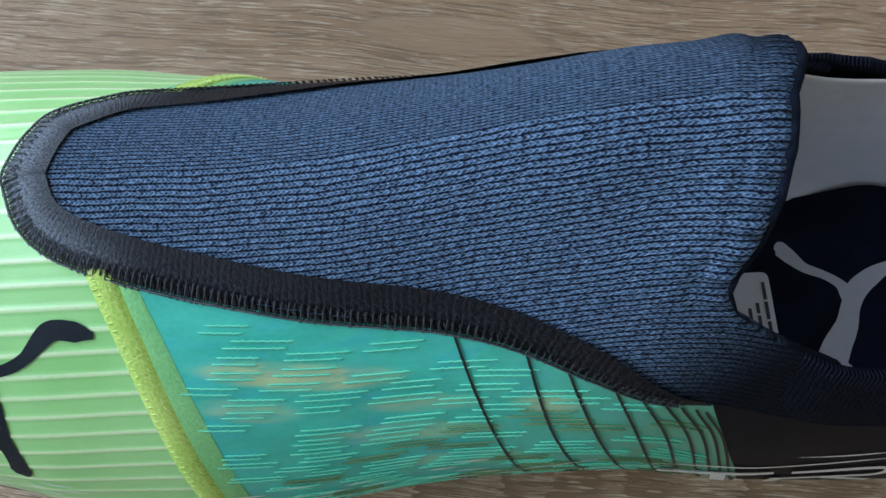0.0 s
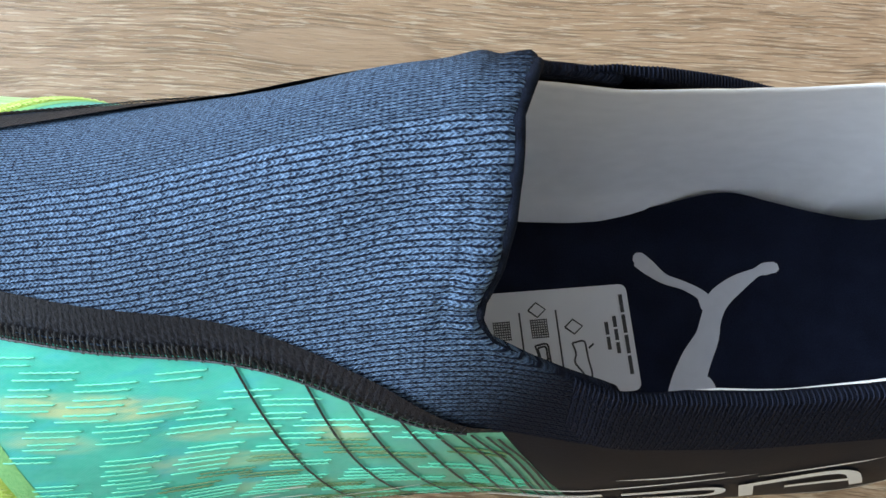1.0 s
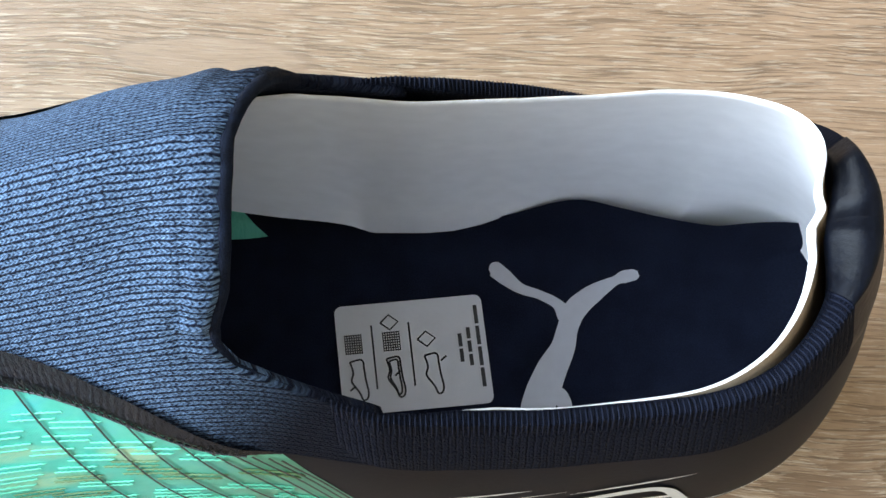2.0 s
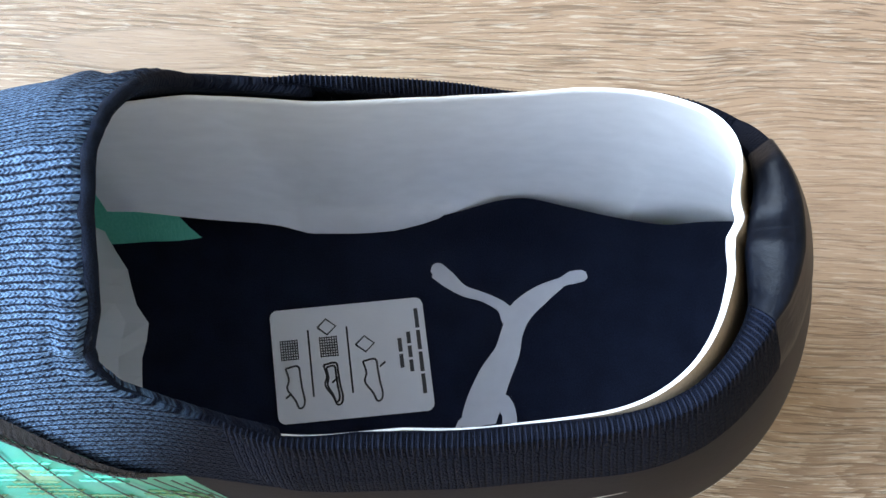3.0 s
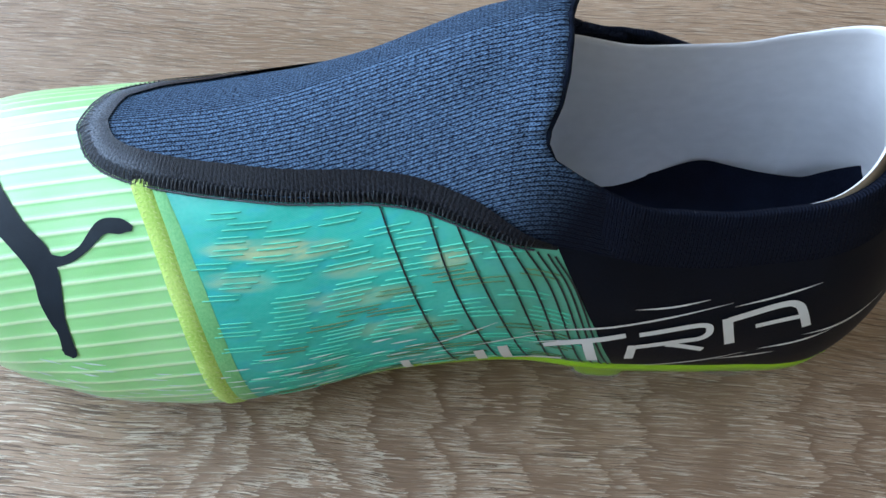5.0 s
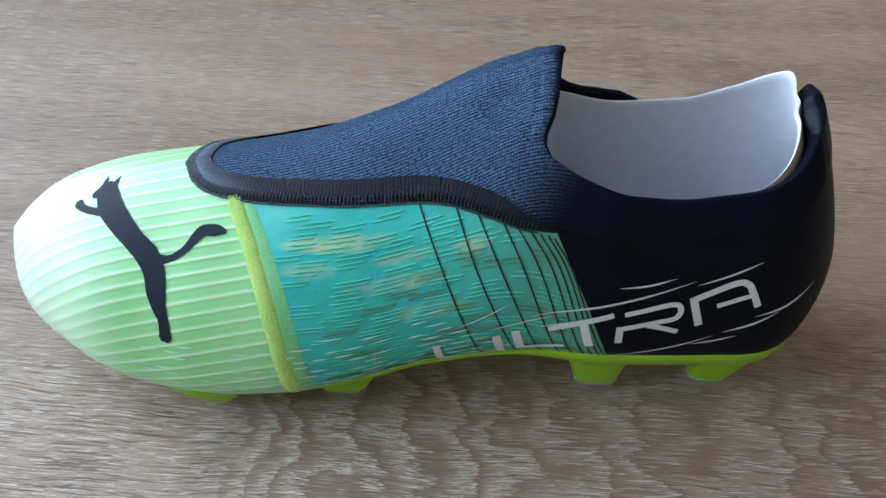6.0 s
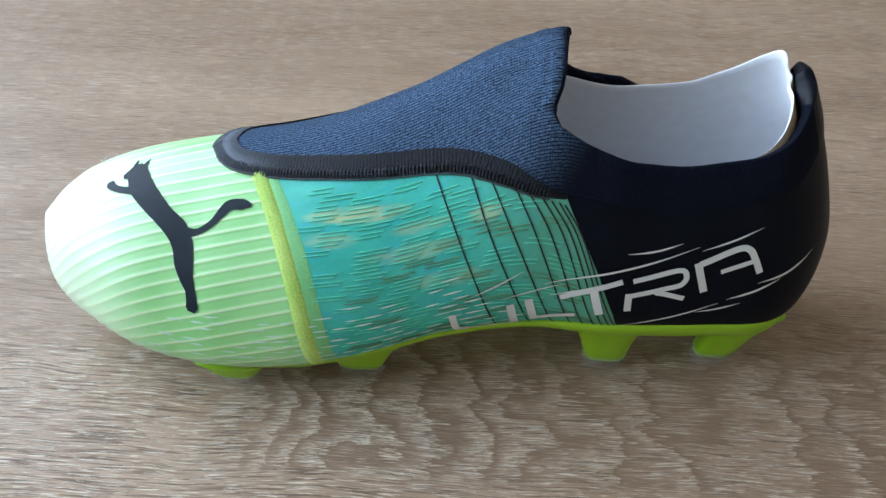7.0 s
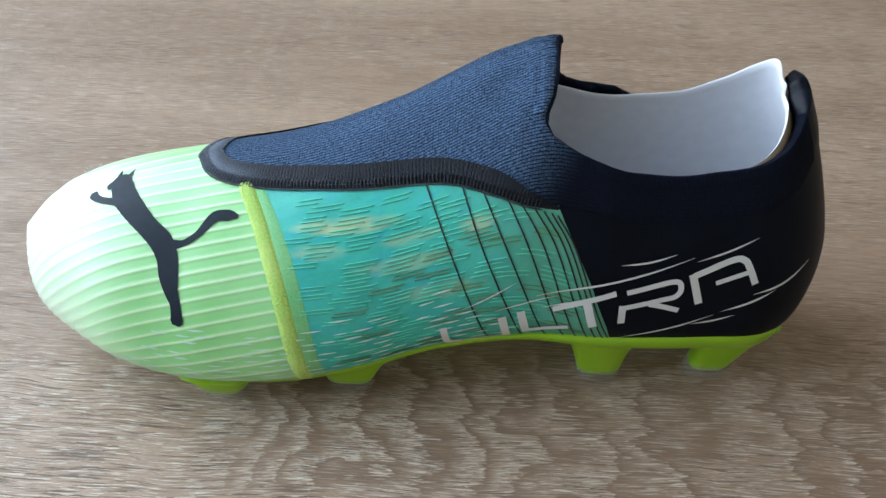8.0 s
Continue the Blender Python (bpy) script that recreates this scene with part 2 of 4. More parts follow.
def binding():
    k = Nodes("black_binding")
    uv = k.coords("UV")
    u, v, _ = k.xyz(uv)
    wob = k.math("MULTIPLY", k.noise(k.scaled(uv, (60, 40, 1)), 1.0, 2.0), 0.02)
    rib = k.math("SINE", k.math("MULTIPLY", k.math("ADD", u, wob), 2 * math.pi / 0.0125))
    n = k.noise(k.scaled(uv, (320, 160, 1)), 1.0, 3.0, 0.7)
    cross = k.math("SINE", k.math("MULTIPLY", k.math("SUBTRACT", k.math("ADD", u, wob), v), 2 * math.pi / 0.017))
    # rib tops that catch the light, put into the colour as a paler grey
    lit = k.math("MULTIPLY", k.math("MAXIMUM", k.span(rib, 0.1, 1.0), k.span(cross, 0.5, 1.0)), k.span(n, 0.40, 0.62))
    k.bump(k.math("ADD", k.math("MULTIPLY", rib, 0.15), n), 0.7, 0.0005)
    tone = k.mix(k.math("MULTIPLY", lit, k.span(v, 0.07, 0.01, 0.30, 1.0)), (0.003, 0.004, 0.0085), (0.045, 0.054, 0.078))
    # sheen round the front of the tongue, painted into the colour as blotchy grey-blue
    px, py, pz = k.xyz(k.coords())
    front_sheen = k.math("MULTIPLY", k.span(px, -0.046, -0.072), k.span(n, 0.35, 0.62, 0.2, 1.0))
    front_sheen = k.math("MULTIPLY", front_sheen, k.span(v, 0.075, 0.030, 0.35, 1.0))
    tone = k.mix(front_sheen, tone, (0.22, 0.26, 0.33))
    return k.done(Base_Color=tone, Roughness=0.5, Specular_IOR_Level=0.22)


def plain(name, a, b, rough, scale=60.0, **more):
    k = Nodes(name)
    p = k.coords()
    n = k.noise(p, scale, 3.0)
    k.bump(k.noise(p, scale * 12, 2.0), 0.15, 0.0002)
    return k.done(Base_Color=k.mix(n, a, b), Roughness=rough, **more)


WOOD, PLASTER, TOE_MAT, TEAL = wood(), plaster(), toe(), teal()
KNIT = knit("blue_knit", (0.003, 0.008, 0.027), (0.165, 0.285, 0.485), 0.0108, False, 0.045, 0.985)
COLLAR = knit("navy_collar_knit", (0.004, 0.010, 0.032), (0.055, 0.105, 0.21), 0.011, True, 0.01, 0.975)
FILM = cloth("black_film", (0.0010, 0.0024, 0.0065), (0.0025, 0.0048, 0.0115), 0.45, 150.0, 0.12, Specular_IOR_Level=0.11)
BAND = binding()
THREAD = plain("black_thread", (0.006, 0.008, 0.011), (0.10, 0.115, 0.145), 0.4, 900.0)
LINING = cloth("white_lining", (0.76, 0.77, 0.82), (0.84, 0.85, 0.90), 0.8, 500.0, 0.15, 0.03)
BACKING = cloth("beige_backing", (0.40, 0.31, 0.22), (0.50, 0.40, 0.30), 0.9, 300.0, 0.3)
INSOLE = cloth("navy_insole", (0.003, 0.005, 0.014), (0.009, 0.013, 0.030), 0.9, 300.0, 0.5, 0.0, Specular_IOR_Level=0.15)
PRINT = plain("pale_print", (0.52, 0.53, 0.58), (0.60, 0.61, 0.66), 0.7, 500.0)
PRINT_W = plain("white_print", (0.66, 0.68, 0.68), (0.76, 0.77, 0.77), 0.45, 300.0)
PAPER = plain("label_paper", (0.66, 0.66, 0.69), (0.72, 0.72, 0.75), 0.6, 100.0)
INK = plain("grey_ink", (0.03, 0.03, 0.035), (0.05, 0.05, 0.055), 0.6)
INK_BLACK = plain("black_print", (0.006, 0.010, 0.012), (0.010, 0.016, 0.018), 0.45)
MARK = cloth("navy_print", (0.004, 0.009, 0.018), (0.012, 0.022, 0.034), 0.5, 300.0, 0.4, Specular_IOR_Level=0.2)
TAB = cloth("glossy_heel_tab", (0.0015, 0.0025, 0.006), (0.006, 0.008, 0.014), 0.40, 60.0, 0.35, Specular_IOR_Level=0.13)
RIB = plain("navy_rib_yarn", (0.003, 0.005, 0.013), (0.013, 0.018, 0.038), 0.75, 900.0, Specular_IOR_Level=0.12)
EDGE_KNIT = cloth("navy_edge_knit", (0.002, 0.004, 0.010), (0.012, 0.020, 0.045), 0.85, 260.0, 0.9, 0.0, Specular_IOR_Level=0.12)
INNER = cloth("inner_mesh_cloth", (0.12, 0.58, 0.42), (0.18, 0.68, 0.52), 0.8, 200.0, 0.4)
TISSUE = plain("tissue", (0.66, 0.66, 0.68), (0.76, 0.76, 0.78), 0.7, 40.0)
LIME = plain("lime_plastic", (0.27, 0.52, 0.010), (0.33, 0.58, 0.02), 0.32, 30.0, Subsurface_Weight=0.2, Subsurface_Radius=(0.6, 1.0, 0.1), Subsurface_Scale=0.003)
SEAM_MAT = cloth("yellow_seam", (0.36, 0.62, 0.09), (0.58, 0.78, 0.20), 0.75, 130.0, 0.9, 0.05)
SEAM_SIDE = cloth("lime_seam_side", (0.15, 0.52, 0.19), (0.26, 0.62, 0.25), 0.5, 130.0, 0.6, 0.05)
DASH = plain("mint_white_print", (0.62, 0.80, 0.76), (0.72, 0.86, 0.83), 0.45, 300.0)
SEAM_YARN = plain("yellow_yarn", (0.48, 0.68, 0.16), (0.66, 0.80, 0.34), 0.7, 700.0)
YARN = plain("mint_yarn", (0.07, 0.60, 0.42), (0.17, 0.70, 0.50), 0.5, 150.0)
YARN_DARK = plain("olive_yarn", (0.05, 0.15, 0.08), (0.20, 0.34, 0.15), 0.6, 150.0)
CLEAR = plain("clear_plastic", (0.62, 0.68, 0.58), (0.72, 0.78, 0.68), 0.05, 20.0, Alpha=0.16, Specular_IOR_Level=0.8)

# ---- the boot's form: sections along its length (x from toe to heel), in metres ----
TOE, HEEL = -0.1475, 0.158


def curve(table):
    """A smooth function through a short table of (place, value), both in millimetres."""
    px, py = np.array([p for p, _ in table]) / 1000.0, np.array([v for _, v in table]) / 1000.0
    step, rise = np.diff(px), np.diff(py) / np.diff(px)
    slope = np.zeros(len(px))
    slope[1:-1] = np.where(rise[1:] * rise[:-1] > 0, 2 * rise[1:] * rise[:-1] / (rise[1:] + rise[:-1] + 1e-12), 0)
    slope[0], slope[-1] = rise[0], rise[-1]

    def value(x):
        x = np.clip(np.asarray(x, float), px[0], px[-1])
        k = np.clip(np.searchsorted(px, x) - 1, 0, len(px) - 2)
        h = step[k]
        t = (x - px[k]) / h
        return ((1 + 2 * t) * (1 - t) ** 2 * py[k] + t * (1 - t) ** 2 * h * slope[k]
                + t * t * (3 - 2 * t) * py[k + 1] + t * t * (t - 1) * h * slope[k + 1])
    return value


MIDDLE = curve([(-151, -6), (-130, -4), (-100, -1), (-60, 1), (-20, 3), (15, 6.5), (45, 8), (70, 5), (100, 3), (130, 3), (162, 4)])
NEAR = curve([(-151, 42), (-125, 46), (-105, 53), (-85, 58), (-69, 61), (-46, 62), (-24, 60), (5, 55.5), (34, 52.5), (65, 49.5), (95, 45), (126, 42), (162, 42)])
FAR = curve([(-151, 37), (-125, 38), (-100, 39), (-75, 40), (-50, 38), (-20, 33), (10, 27), (35, 25), (65, 30), (95, 35.3), (126, 35.6), (162, 36.5)])
RIDGE = curve([(-148, 43), (-143, 48.5), (-137, 54.2), (-129, 59.7), (-115, 65.4), (-93, 71.4), (-70, 76.3), (-49, 80.5), (-28, 87.5), (-7, 96.5), (13, 107), (32, 116.5), (45, 121), (60, 124), (162, 126)])
BITE = curve([(-151, 27), (-130, 24), (-107, 20), (-80, 16.5), (-57, 17), (-33, 20), (-10, 24), (12, 28.5), (35, 31), (70, 31.5), (100, 32), (130, 32), (148, 35), (162, 37)])
SHARP = curve([(-148, 1700), (-110, 1600), (-75, 1250), (-50, 1200), (0, 1050), (20, 1150), (42, 1400), (60, 1200), (90, 1000), (161, 1000)])
SHARP_M = curve([(-148, 1700), (-75, 1350), (-40, 1450), (0, 1600), (30, 1900), (60, 1750), (161, 1650)])
SOFT = curve([(-148, 480), (-75, 450), (-45, 470), (0, 540), (42, 550), (161, 550)])


def round_ends(x):
    """How far the outline closes towards the toe and the heel, 0 to 1."""
    a = np.clip((x - TOE) / 0.058, 0, 1)
    b = np.clip((HEEL - x) / 0.042, 0, 1)
    return np.sqrt(1 - (1 - a) ** 2.35) * np.sqrt(1 - (1 - b) ** 2.2)


def surf(x, side, s):
    """The upper's outer face: x along the boot, side -1 (lateral) or 1 (medial), s from 0 at the sole to 1 at the ridge."""
    x, s = np.broadcast_arrays(np.asarray(x, float), np.asarray(s, float))
    u = 1 - s ** 2
    d = 0.16
    v = (np.sqrt(u * u + d * d) - d) / (math.sqrt(1 + d * d) - d)
    ratio = np.clip(1 - v ** (SHARP(x) if side < 0 else SHARP_M(x)), 0, 1) ** SOFT(x)
    z = BITE(x) + (RIDGE(x) - BITE(x)) * ratio
    half = (NEAR(x) if side < 0 else FAR(x)) * round_ends(x)
    y = MIDDLE(x) + side * half * u * (1 - np.interp(x, [0.06, 0.12], [0.07, 0.02]) * np.exp(-(z - BITE(x)) / 0.005))
    lean = 0.017 * np.clip((z - 0.032) / 0.06, 0, 2) ** 1.55 * np.clip((x - 0.055) / 0.105, 0, 1) ** 2
    tuck = 0.0068 * np.clip((0.060 - z) / 0.028, 0, 1) ** 1.6 * np.clip((x - 0.108) / 0.05, 0, 1) ** 2
    return np.stack([x - lean - tuck, y, z], -1)


def s_at(x, side, z):
    """The s at which the upper reaches the height z."""
    x, z = np.broadcast_arrays(np.asarray(x, float), np.asarray(z, float))
    ratio = np.clip((z - BITE(x)) / (RIDGE(x) - BITE(x)), 0, 1)
    d = 0.16
    v = np.clip(1 - ratio ** (1 / SOFT(x)), 0, 1) ** (1 / (SHARP(x) if side < 0 else SHARP_M(x))) * (math.sqrt(1 + d * d) - d)
    u = np.sqrt(np.clip((v + d) ** 2 - d * d, 0, 1))
    return np.sqrt(np.clip(1 - u, 0, 1))


def normal(x, side, s):
    e = 0.0004
    x, s = np.broadcast_arrays(np.asarray(x, float), np.asarray(s, float))
    x = np.clip(x, TOE + 0.001, HEEL - 0.001)
    a = surf(x + e, side, s) - surf(x - e, side, s)
    b = surf(x, side, np.clip(s + 0.004, 0, 1)) - surf(x, side, np.clip(s - 0.004, 0, 1))
    n = np.cross(a, b) * (1 if np.ndim(side) == 0 and side > 0 else -1)
    return n / (np.linalg.norm(n, axis=-1, keepdims=True) + 1e-12) * -1


def skin(x, side, s, off=0.0):
    return surf(x, side, s) + normal(x, side, s) * off


PI = math.pi


# ---- small tools ----
def link(name, verts, faces, material, parent=None, label="", uv=None, smooth=True, weld=0.0, solid=False):
    """One mesh object; uv: a pair for each vertex."""
    me = bpy.data.meshes.new(name)
    me.from_pydata([tuple(map(float, v)) for v in verts], [], faces)
    if uv is not None:
        layer = me.uv_layers.new(name="UVMap")
        flat = np.asarray(uv, float)[np.array([l.vertex_index for l in me.loops])]
        layer.data.foreach_set("uv", flat.ravel())
    if weld or solid:
        bm = bmesh.new()
        bm.from_mesh(me)
        if weld:
            bmesh.ops.remove_doubles(bm, verts=bm.verts, dist=weld)
        if solid:
            bmesh.ops.recalc_face_normals(bm, faces=bm.faces)
        bm.to_mesh(me)
        bm.free()
    me.polygons.foreach_set("use_smooth", [smooth] * len(me.polygons))
    me.materials.append(material)
    ob = new(name, me)
    if parent is not None:
        ob.parent = parent
    if label:
        ob["label"] = label
    return ob


def grid_faces(n, m, start=0, closed=False):
    last = m if closed else m - 1
    return [(start + i * m + j, start + (i + 1) * m + j, start + (i + 1) * m + (j + 1) % m, start + i * m + (j + 1) % m)
            for i in range(n - 1) for j in range(last)]


def sheet(name, P, UV, material, parent=None, label="", weld=0.0):
    n, m = P.shape[:2]
    return link(name, P.reshape(-1, 3), grid_faces(n, m), material, parent, label, UV.reshape(-1, 2), weld=weld)


def grid_normals(P):
    a, b = np.gradient(P, axis=0), np.gradient(P, axis=1)
    n = np.cross(a, b)
    return n / (np.linalg.norm(n, axis=-1, keepdims=True) + 1e-15)


def outward(P, n):
    """Turns the normals n of a sheet P away from the boot's inside."""
    core = np.stack([np.clip(P[..., 0], -0.11, 0.11), np.full(P.shape[:-1], 0.0), np.full(P.shape[:-1], 0.03)], -1)
    flip = np.sign(((P - core) * n).sum(-1).mean())
    return n * flip


def over(x, sigma):
    """The outer face, with sigma from 0 (lateral sole) over 1 (ridge) to 2 (medial sole)."""
    x, sigma = np.broadcast_arrays(np.asarray(x, float), np.asarray(sigma, float))
    near = surf(x, -1, np.clip(sigma, 0, 1))
    far = surf(x, 1, np.clip(2 - sigma, 0, 1))
    return np.where((sigma <= 1)[..., None], near, far)


def over_n(x, sigma):
    x, sigma = np.broadcast_arrays(np.asarray(x, float), np.asarray(sigma, float))
    near = normal(x, -1, np.clip(sigma, 0, 0.985))
    far = normal(x, 1, np.clip(2 - sigma, 0, 0.985))
    w = np.clip((sigma - 0.93) / 0.14, 0, 1)[..., None]
    n = near * (1 - w) + far * w
    return n / (np.linalg.norm(n, axis=-1, keepdims=True) + 1e-12)


_s = np.linspace(0, 1, 400)
_a = np.r_[0, np.cumsum(np.linalg.norm(np.diff(surf(0 * _s, -1, _s), axis=0), axis=1))]


def girth(sigma):
    """The way round the upper in units of 0.1 m, from the sole on the lateral side."""
    sigma = np.asarray(sigma, float)
    return np.where(sigma <= 1, np.interp(sigma, _s, _a), 2 * _a[-1] - np.interp(2 - sigma, _s, _a)) * 10


def uv_of(x, sigma):
    x, sigma = np.broadcast_arrays(x, sigma)
    return np.stack([x * 10, girth(sigma)], -1)


def smooth_path(points, n):
    """n points along a rounded line through the given ones (in any dimension), evenly by their index."""
    p = np.array(points, float)
    q = np.r_[[2 * p[0] - p[1]], p, [2 * p[-1] - p[-2]]]
    t = np.linspace(0, len(p) - 1, n)
    k = np.clip(t.astype(int), 0, len(p) - 2)
    f = (t - k)[:, None]
    a, b, c, d = q[k], q[k + 1], q[k + 2], q[k + 3]
    return 0.5 * (2 * b + (c - a) * f + (2 * a - 5 * b + 4 * c - d) * f * f + (3 * b - a - 3 * c + d) * f ** 3)


def ribbon_data(points, widths, off, n=24, across=3, straight=False, bulge=0.0, where=None):
    """A strip that lies off metres over the upper along points (x in mm, sigma), as wide as widths (mm) tell."""
    p = np.array(points, float)
    if straight:
        t = np.linspace(0, len(p) - 1, n)
        p = np.stack([np.interp(t, range(len(p)), p[:, k]) for k in (0, 1)], -1)
    else:
        p = smooth_path(p, n)
    x, sg = p[:, 0] / 1000, np.clip(p[:, 1], 0, 2)
    C, N = (over(x, sg), over_n(x, sg)) if where is None else where(p)
    T = np.gradient(C, axis=0)
    T /= np.linalg.norm(T, axis=1, keepdims=True) + 1e-12
    B = np.cross(N, T)
    B /= np.linalg.norm(B, axis=1, keepdims=True) + 1e-12
    w = np.interp(np.linspace(0, 1, n), np.linspace(0, 1, len(widths)), widths) / 2000
    k = np.linspace(-1, 1, across)
    P = C[:, None] + B[:, None] * (w[:, None] * k)[..., None] + N[:, None] * (off + bulge * (1 - k[None, :, None] ** 2))
    along = np.r_[0, np.cumsum(np.linalg.norm(np.diff(C, axis=0), axis=1))] * 10
    UV = np.stack(np.broadcast_arrays(along[:, None], k[None] * w[:, None] * 10), -1)
    return P, UV


def ribbons(name, items, material, parent, label="", **kw):
    """Several strips as one mesh."""
    V, F, U = [], [], []
    for item in items:
        P, UV = ribbon_data(*item[:2], **{**kw, **(item[2] if len(item) > 2 else {})})
        F += grid_faces(*P.shape[:2], start=len(V))
        V += list(P.reshape(-1, 3))
        U += list(UV.reshape(-1, 2))
    return link(name, V, F, material, parent, label, U)


def tube_data(C, r, sides=5):
    C = np.asarray(C, float)
    T = np.gradient(C, axis=0)
    T /= np.linalg.norm(T, axis=1, keepdims=True) + 1e-12
    ref = np.where(np.abs(T[:, 2:]) > 0.9, [[1.0, 0, 0]], [[0, 0, 1.0]])
    A = np.cross(T, ref)
    A /= np.linalg.norm(A, axis=1, keepdims=True) + 1e-12
    B = np.cross(T, A)
    k = np.linspace(0, 2 * PI, sides, endpoint=False)
    r = np.broadcast_to(np.asarray(r, float), len(C))[:, None, None]
    return C[:, None] + (A[:, None] * np.cos(k)[None, :, None] + B[:, None] * np.sin(k)[None, :, None]) * r


def tubes(name, lines, material, parent, label="", sides=5):
    V, F, U = [], [], []
    for C, r in lines:
        P = tube_data(C, r, sides)
        n, m = P.shape[:2]
        s = len(V)
        F += grid_faces(n, m, s, closed=True) + [tuple(s + j for j in range(m)), tuple(s + (n - 1) * m + j for j in range(m))]
        V += list(P.reshape(-1, 3))
        U += [(p[0] * 10, p[2] * 10) for p in P.reshape(-1, 3)]
    return link(name, V, F, material, parent, label, U)


def box(name, lo, hi, material, parent=None, bevel=0.0):
    bm = bmesh.new()
    bmesh.ops.create_cube(bm, size=1)
    for v in bm.verts:
        v.co = [lo[k] + (v.co[k] + 0.5) * (hi[k] - lo[k]) for k in range(3)]
    if bevel:
        bmesh.ops.bevel(bm, geom=bm.edges[:], offset=bevel, segments=2, affect="EDGES")
    me = bpy.data.meshes.new(name)
    bm.to_mesh(me)
    bm.free()
    me.materials.append(material)
    ob = new(name, me)
    if parent is not None:
        ob.parent = parent
    return ob


# ---- the room's structure ----
floor = tagged(box("floor", (-1.1, -1.7, -0.03), (1.9, 1.7, 0.0), WOOD), "oak-look laminate floor with greyish grain and pale pores", "floor", kind="structure")
tagged(box("ceiling", (-1.1, -1.7, 2.4), (1.9, 1.7, 2.5), PLASTER), "plain cream ceiling", "ceiling", kind="structure")
tagged(box("wall_south", (-1.1, -1.8, -0.03), (1.9, -1.7, 2.5), PLASTER), "plain warm cream wall", "wall", kind="structure")
tagged(box("wall_north", (-1.1, 1.7, -0.03), (1.9, 1.8, 2.5), PLASTER), "plain warm cream wall", "wall", kind="structure")
tagged(box("wall_east", (1.9, -1.8, -0.03), (2.0, 1.8, 2.5), PLASTER), "plain warm cream wall", "wall", kind="structure")
V, F = [], []
for lo, hi in (((-1.2, -1.8, -0.03), (-1.1, WIN[0], 2.5)), ((-1.2, WIN[1], -0.03), (-1.1, 1.8, 2.5)),
               ((-1.2, WIN[0], -0.03), (-1.1, WIN[1], WIN[2])), ((-1.2, WIN[0], WIN[3]), (-1.1, WIN[1], 2.5))):
    s = len(V)
    V += [(x, y, z) for x in (lo[0], hi[0]) for y in (lo[1], hi[1]) for z in (lo[2], hi[2])]
    F += [tuple(s + k for k in q) for q in ((0, 1, 3, 2), (4, 6, 7, 5), (0, 4, 5, 1), (2, 3, 7, 6), (0, 2, 6, 4), (1, 5, 7, 3))]
tagged(link("wall_west", V, F, PLASTER, smooth=False), "cream wall with a window opening", "wall", kind="structure")


# ---- the boot ----
boot = tagged(new("football_boot"), "lime, teal and black laceless football boot standing on wood", "football boot")


def band_x(table):
    """x as a function of s, from rows of (x in mm, s) in falling s."""
    xs, ss = np.array([r[0] for r in table]) / 1000, np.array([r[1] for r in table])
    return lambda s: np.interp(s, ss[::-1], xs[::-1])


EDGE = [(-77, 1.0), (-76, 0.975), (-72.5, 0.918), (-66, 0.875), (-55, 0.842), (-40, 0.81), (-24, 0.775), (-5, 0.733), (6.5, 0.698), (18, 0.645), (29.5, 0.566), (38, 0.51), (45, 0.487), (56, 0.47), (72, 0.455), (95, 0.45)]
EDGE_M = [(-77, 1.0), (-76, 0.95), (-74.4, 0.886), (-71.6, 0.816), (-64, 0.754), (-57, 0.71), (-40, 0.675), (-27, 0.633), (-14, 0.575), (0, 0.54), (20, 0.52), (38, 0.505), (45, 0.487), (56, 0.47), (72, 0.455), (95, 0.45)]
LIP = [(46.6, 1.0), (46.8, 0.95), (46.5, 0.86), (45.6, 0.80), (43.6, 0.75), (43.6, 0.72), (46, 0.685)]
LIP_M = [(46.6, 1.0), (47.6, 0.93), (48.6, 0.86), (49.3, 0.80)]
RIM = curve([(40, 113), (44.5, 105.5), (48, 102), (53, 99.5), (62, 96), (75, 92.5), (90, 91.5), (105, 92.5), (120, 94), (135, 98), (150, 106), (162, 111.5)])
RIM_M = curve([(40, 117), (46, 108), (53, 98.5), (77, 93), (99, 94), (118, 100), (135, 107.5), (150, 111.5), (162, 111.5)])


def rim_far(x):
    """The medial rim of film and collar: it dips where the lining stands proud."""
    return RIM_M(x) - 0.017 * np.clip((x - 0.074) / 0.030, 0, 1) * np.clip((0.1535 - x) / 0.010, 0, 1)


for table, side, rim, start in ((LIP, -1, RIM, 51), (LIP_M, 1, RIM_M, 50.5)):
    table += [(px, float(s_at(px / 1000, side, rim(px / 1000)))) for px in (start, 54, 58, 62, 66)] + [(68, 0.3)]
SEAM = [(-57.6, 0.855), (-56.5, 0.83), (-50.7, 0.707), (-45, 0.543), (-40.5, 0.365), (-36.3, 0.124), (-34.5, 0.0)]
seam_x = band_x(SEAM)
BLACK = [(46, 1.0), (50, 0.477), (57, 0.383), (64.2, 0.261), (71, 0.1), (74, 0.0)]
black_x = band_x(BLACK)


def fold(sigma):
    return np.where(sigma <= 1, sigma, 2 - sigma)


def two(near, far, sigma):
    s = fold(sigma)
    return np.where(sigma <= 1, near(s), far(s))


